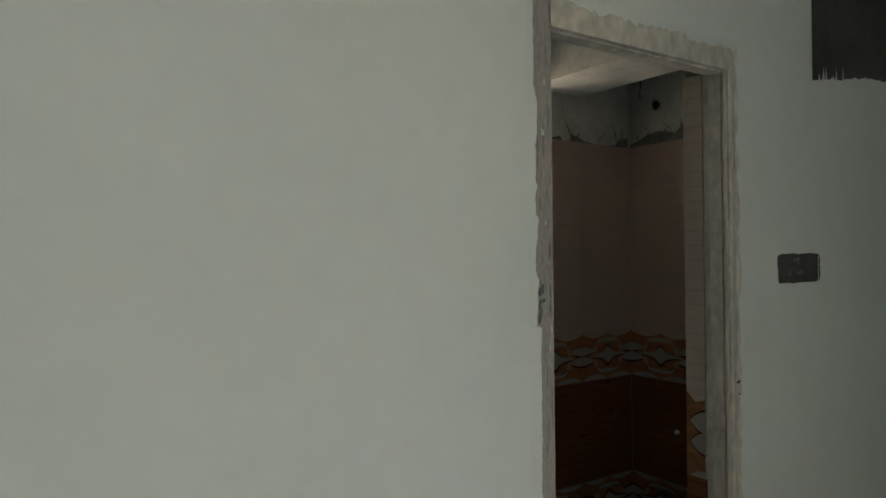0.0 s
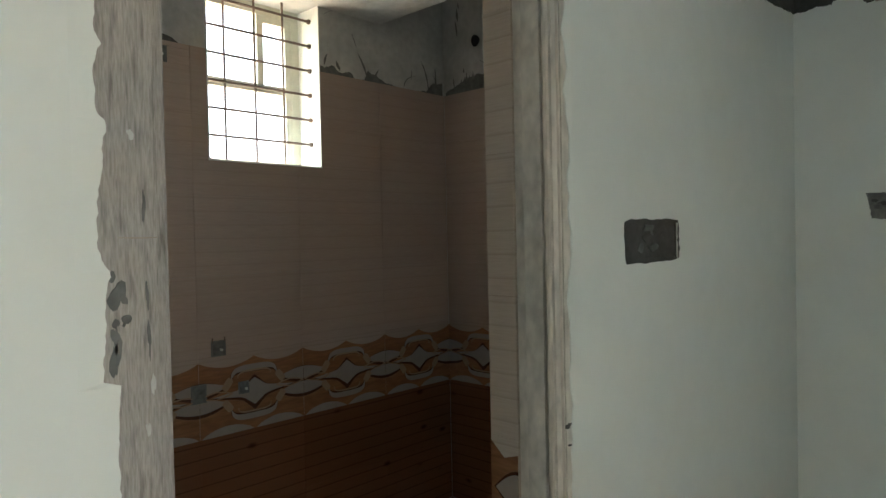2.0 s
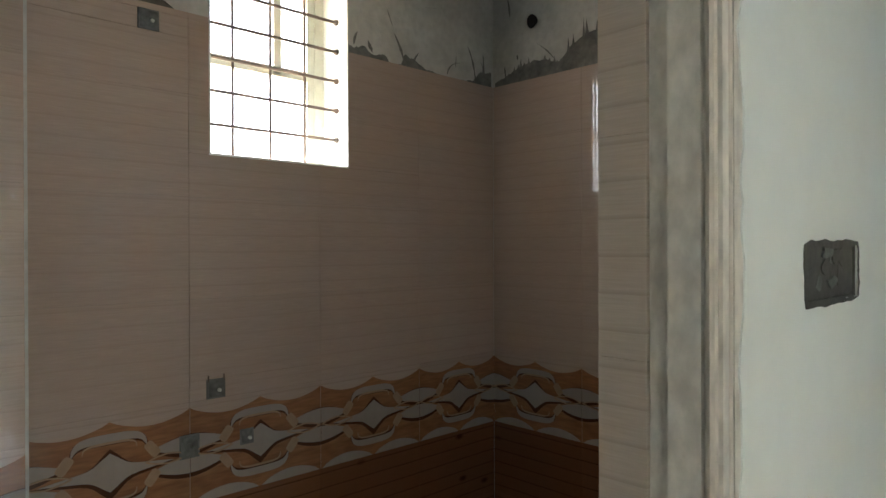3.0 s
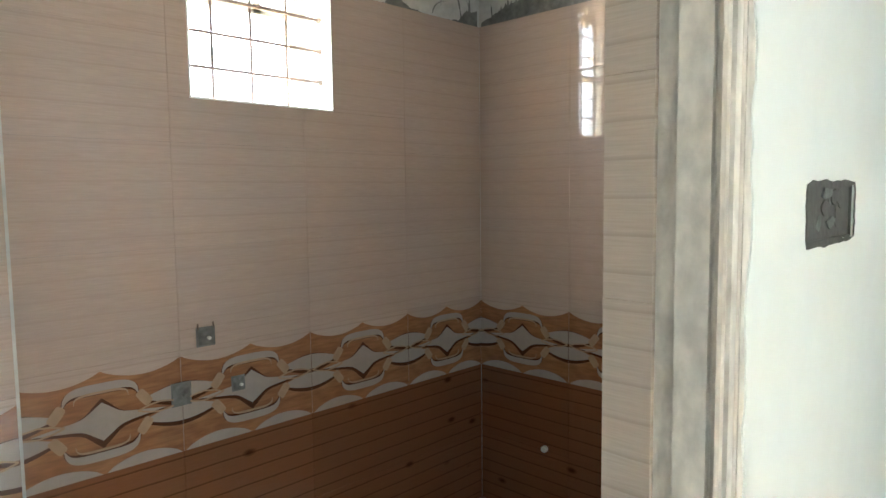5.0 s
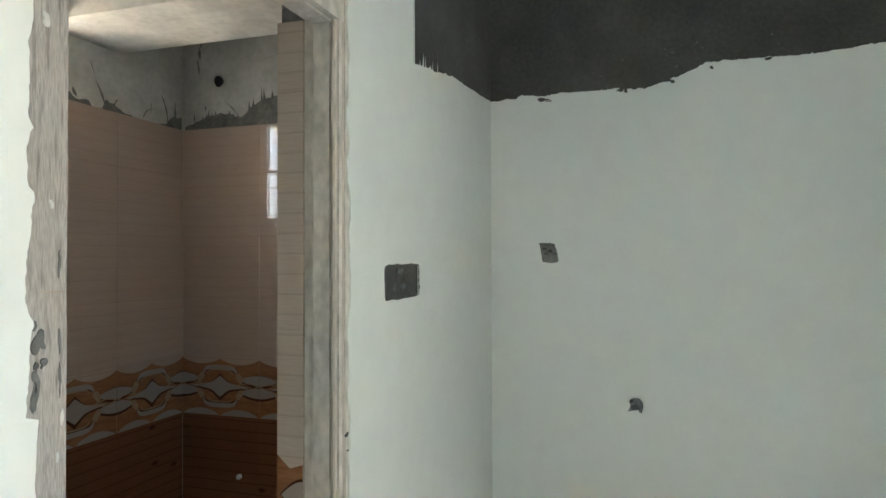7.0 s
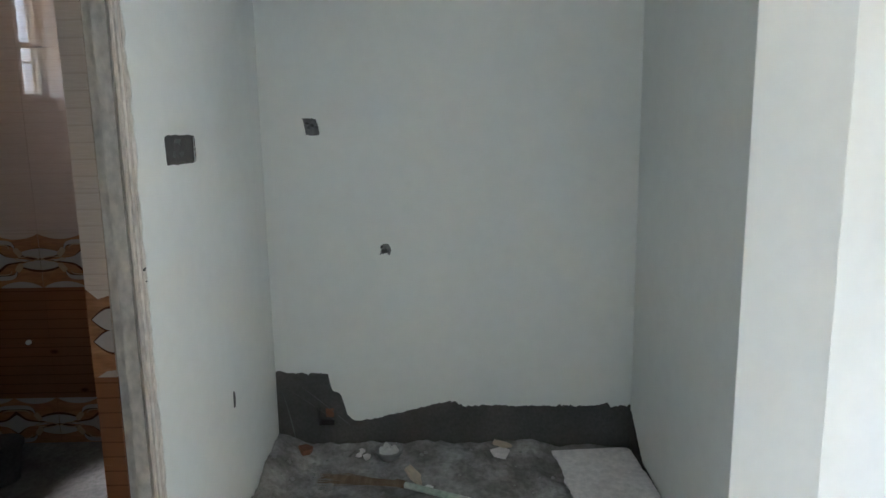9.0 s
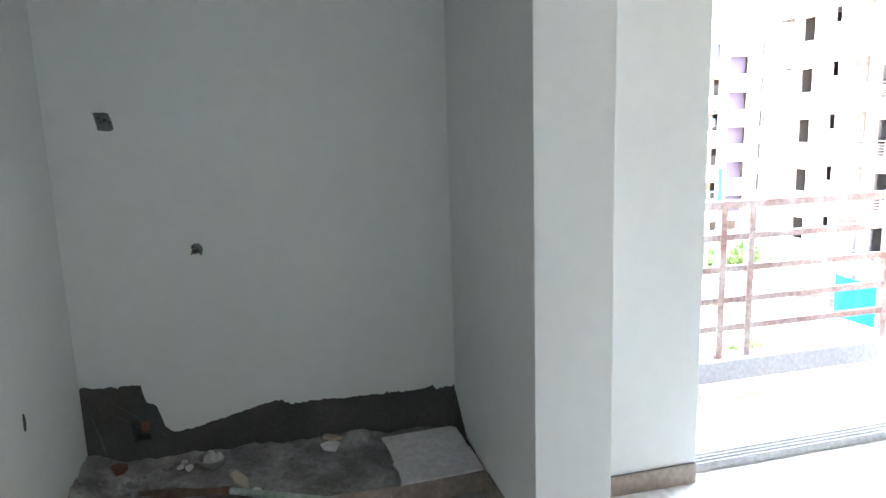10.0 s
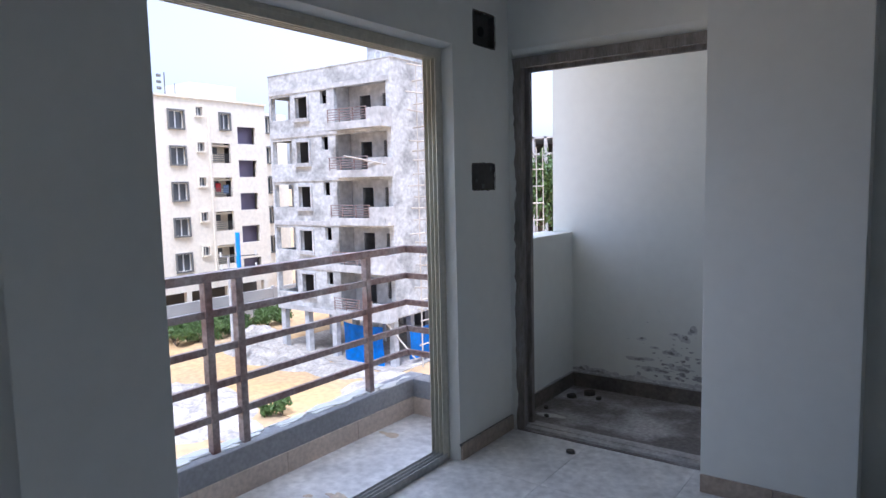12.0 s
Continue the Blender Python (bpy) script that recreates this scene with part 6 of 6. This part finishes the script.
for k in range(13):
    z = -8.0 + 1.42 * k
    bm = bmesh.new()
    tube(bm, (26.15, -30.1 + rnd.uniform(-0.5, 0.6), z + rnd.uniform(-0.2, 0.2)), (26.15, -38.4, z + rnd.uniform(-0.25, 0.25)), 0.05, 6, 0.04)
    part("ledger", bm, BAMBOO, scaffold)
    for y in (-31.4, -33.2, -36.0):
        bm = bmesh.new()
        tube(bm, (27.2, y + rnd.uniform(-0.2, 0.2), z + 0.7), (25.7, y + rnd.uniform(-0.3, 0.3), z + 0.72), 0.05, 6)
        part("putlog", bm, BAMBOO, scaffold)
for (a, b) in (((26.8, -28.5, 3.2), (29.6, -27.9, 3.8)), ((25.8, -29.5, -8.5), (27.8, -28.4, -5.6))):
    bm = bmesh.new()
    tube(bm, a, b, 0.05, 6)
    part("brace", bm, BAMBOO, scaffold)


def tarp(name, axis, fixed, u0, u1, z0, z1, seed):
    """A hanging sheet with folds and a sagging top edge."""
    bm = bmesh.new()
    n, m = 26, 14
    vs = []
    for j in range(m + 1):
        row = []
        for i in range(n + 1):
            u, f = u0 + (u1 - u0) * i / n, j / m
            z = z0 + (z1 - z0) * f - 0.12 * math.sin(math.pi * i / n) * f
            d = 0.10 * noise.noise(Vector((u * 1.4, z * 0.7, seed))) + 0.05 * math.sin(u * 5 + z)
            row.append(bm.verts.new((u, fixed + d, z) if axis == "x" else (fixed + d, u, z)))
        vs.append(row)
    for j in range(m):
        for i in range(n):
            bm.faces.new((vs[j][i], vs[j][i + 1], vs[j + 1][i + 1], vs[j + 1][i]))
    bmesh.ops.solidify(bm, geom=bm.faces[:], thickness=0.02)
    return tagged(link_mesh(name, bm, BLUE), "bright blue tarpaulin hung round the ground floor of the shell", "tarpaulin", group="tarpaulins")


tarp("tarpaulin", "x", UFY + 0.12, 28.1, 31.5, GZ, -6.75, 1.0)
tarp("tarpaulin", "y", UX_0 - 0.25, -33.4, -30.3, GZ + 0.4, -6.9, 5.0)

# ---- plot: road, compound wall, heaps, bushes, poles
COMPOUND = material("grey_wall_render", (0.40, 0.39, 0.37), 0.9, amount=0.4, scale=0.5, bump=0.1)
compound = tagged(group_empty("compound_wall"), "plain grey rendered wall round the cream block", "wall")
for k in range(9):
    y = -45.0 + 3.6 * k
    part("wall_panel", boxes((48.7, 48.9, y, y + 3.35, GZ, GZ + 2.3)), COMPOUND, compound)
    part("wall_pier", boxes((48.65, 48.95, y + 3.35, y + 3.6, GZ, GZ + 2.45)), COMPOUND, compound)
structure(link_mesh("road", boxes((19, 23.5, -60, 10, GZ + 0.0, GZ + 0.03), (23.5, 48, -27.0, -20.0, GZ + 0.0, GZ + 0.03)), material("trodden_sand_track", (0.52, 0.34, 0.15), 0.95, spots=(0.42, 0.31, 0.18), scale=0.3, amount=0.6, grain=3, bump=0.2)),
          "smooth yellow sand track between the plots", "road")
mounds = ((33.5, -27.0, 1.9, 1.0, 1.3), (36.4, -26.6, 1.7, 0.9, 1.4), (38.9, -28.0, 2.2, 1.3, 1.2), (41.5, -30.5, 2.0, 1.3, 1.2), (35.2, -28.0, 1.6, 0.7, 1.5), (24.5, -25.6, 2.4, 0.6, 1.4), (33.2, -18.9, 2.6, 0.8, 1.4),
          (30.4, -18.4, 2.2, 0.7, 1.3), (29.3, -16.4, 2.0, 0.7, 1.2), (31.6, -16.8, 1.9, 0.6, 1.2), (27.6, -17.4, 1.5, 0.5, 1.3), (26.5, -27.6, 1.6, 0.5, 1.0), (30.0, -27.2, 1.8, 0.4, 1.6))
for k, (x, y, r, h, st) in enumerate(mounds):
    heap("debris_mound", x, y, r, h, 700 + k, RUBBLEPALE, "mound of pale building rubble on the sand", "debris mound", st)
rnd = random.Random(61)
for i in range(7):
    for j in range(2):
        shrub(44.7 + 1.9 * j + rnd.uniform(-0.4, 0.4), -25.6 - 1.55 * i - 1.1 * j + rnd.uniform(-0.4, 0.4), rnd.uniform(1.2, 1.7), rnd.uniform(1.2, 1.8), 800 + 2 * i + j, 800)
shrub(26.8, -19.95, 0.75, 1.0, 830, 420)
shrub(27.3, -19.5, 0.5, 0.6, 831, 200)
pole = tagged(group_empty("electric_pole", 36.7, -25.3, GZ), "blue wrapped electric pole with crossarms", "electric pole")
bm = bmesh.new()
tube(bm, (0, 0, 0), (0, 0, 8.5), 0.17, 10, 0.15)
part("shaft", bm, BLUE, pole)
for z in (6.2, 7.0):
    bm = bmesh.new()
    tube(bm, (-0.5, -1.1, z), (0.5, 1.1, z), 0.04, 6)
    part("crossarm", bm, WINDOWGREY, pole)
    for s in (-1, 0.1, 1):
        bm = bmesh.new()
        tube(bm, (0.45 * s, 1.0 * s, z), (0.45 * s, 1.0 * s, z + 0.3), 0.06, 6)
        part("insulator", bm, WHITEBAR, pole)
pole2 = tagged(group_empty("electric_pole", 38.6, -25.9, GZ), "plain grey electric pole on the plot", "electric pole")
bm = bmesh.new()
tube(bm, (0, 0, 0), (0, 0, 6.8), 0.10, 8, 0.07)
part("shaft", bm, RENDERLIGHT, pole2)

# far side, seen past the utility parapet
tree(30.5, -55.0, 14.6, 3.6, 901, 2600)
tree(36.0, -60.0, 12.5, 3.6, 902, 2000)
tree(24.5, -62.0, 11.0, 3.2, 903, 1600)
tower = tagged(group_empty("scaffold_tower", 21.6, -38.2, GZ), "tall thin tower of lashed scaffold poles", "scaffold tower")
for dx, dy in ((0, 0), (0.9, 0), (0, 0.9), (0.9, 0.9)):
    bm = bmesh.new()
    tube(bm, (dx, dy, 0), (dx + 0.05, dy, 17.6 if dx and dy else 13.5), 0.055, 6, 0.03)
    part("standard", bm, BAMBOO, tower)
for k in range(11):
    for a, b in (((0, 0), (1.3, 0.1)), ((0.9, 0), (0.9, 0.9)), ((0.9, 0.9), (0, 0.9)), ((0, 0.9), (0, 0))):
        bm = bmesh.new()
        tube(bm, (*a, 1.1 * (k + 1)), (*b, 1.1 * (k + 1)), 0.035, 5)
        part("ledger", bm, BAMBOO, tower)
far = tagged(group_empty("far_building"), "distant grey concrete frame of a building", "building")
for k in range(6):
    part("floor_slab", boxes((58, 86, -150, -128, GZ + 3.5 * k + 3.1, GZ + 3.5 * k + 3.5)), RENDERLIGHT, far)
for x in range(58, 86, 3):
    part("column", boxes((x, x + 0.6, -128.6, -128, GZ, GZ + 21.0)), RENDERLIGHT, far)
# dark backing paints the shade between the distant columns
part("back", boxes((58, 86, -150, -149, GZ, GZ + 21)), ROOMSHADE, far)

# the plot and all on it but the cream block share one datum
for ob in set(bpy.data.objects) - indoors:
    if ob.parent is None and ob not in (block, tank, mast) and not ob.name.startswith("laundry"):
        ob.location = Vector(ob.location) + Vector((-1.06, -1.19, -0.45))
for ob in set(bpy.data.objects) - indoors:
    if ob.parent is None and (ob in (block, tank, mast) or ob.name.startswith("laundry")):
        ob.location = Vector(ob.location) + Vector((-0.10, -0.20, 0.90))
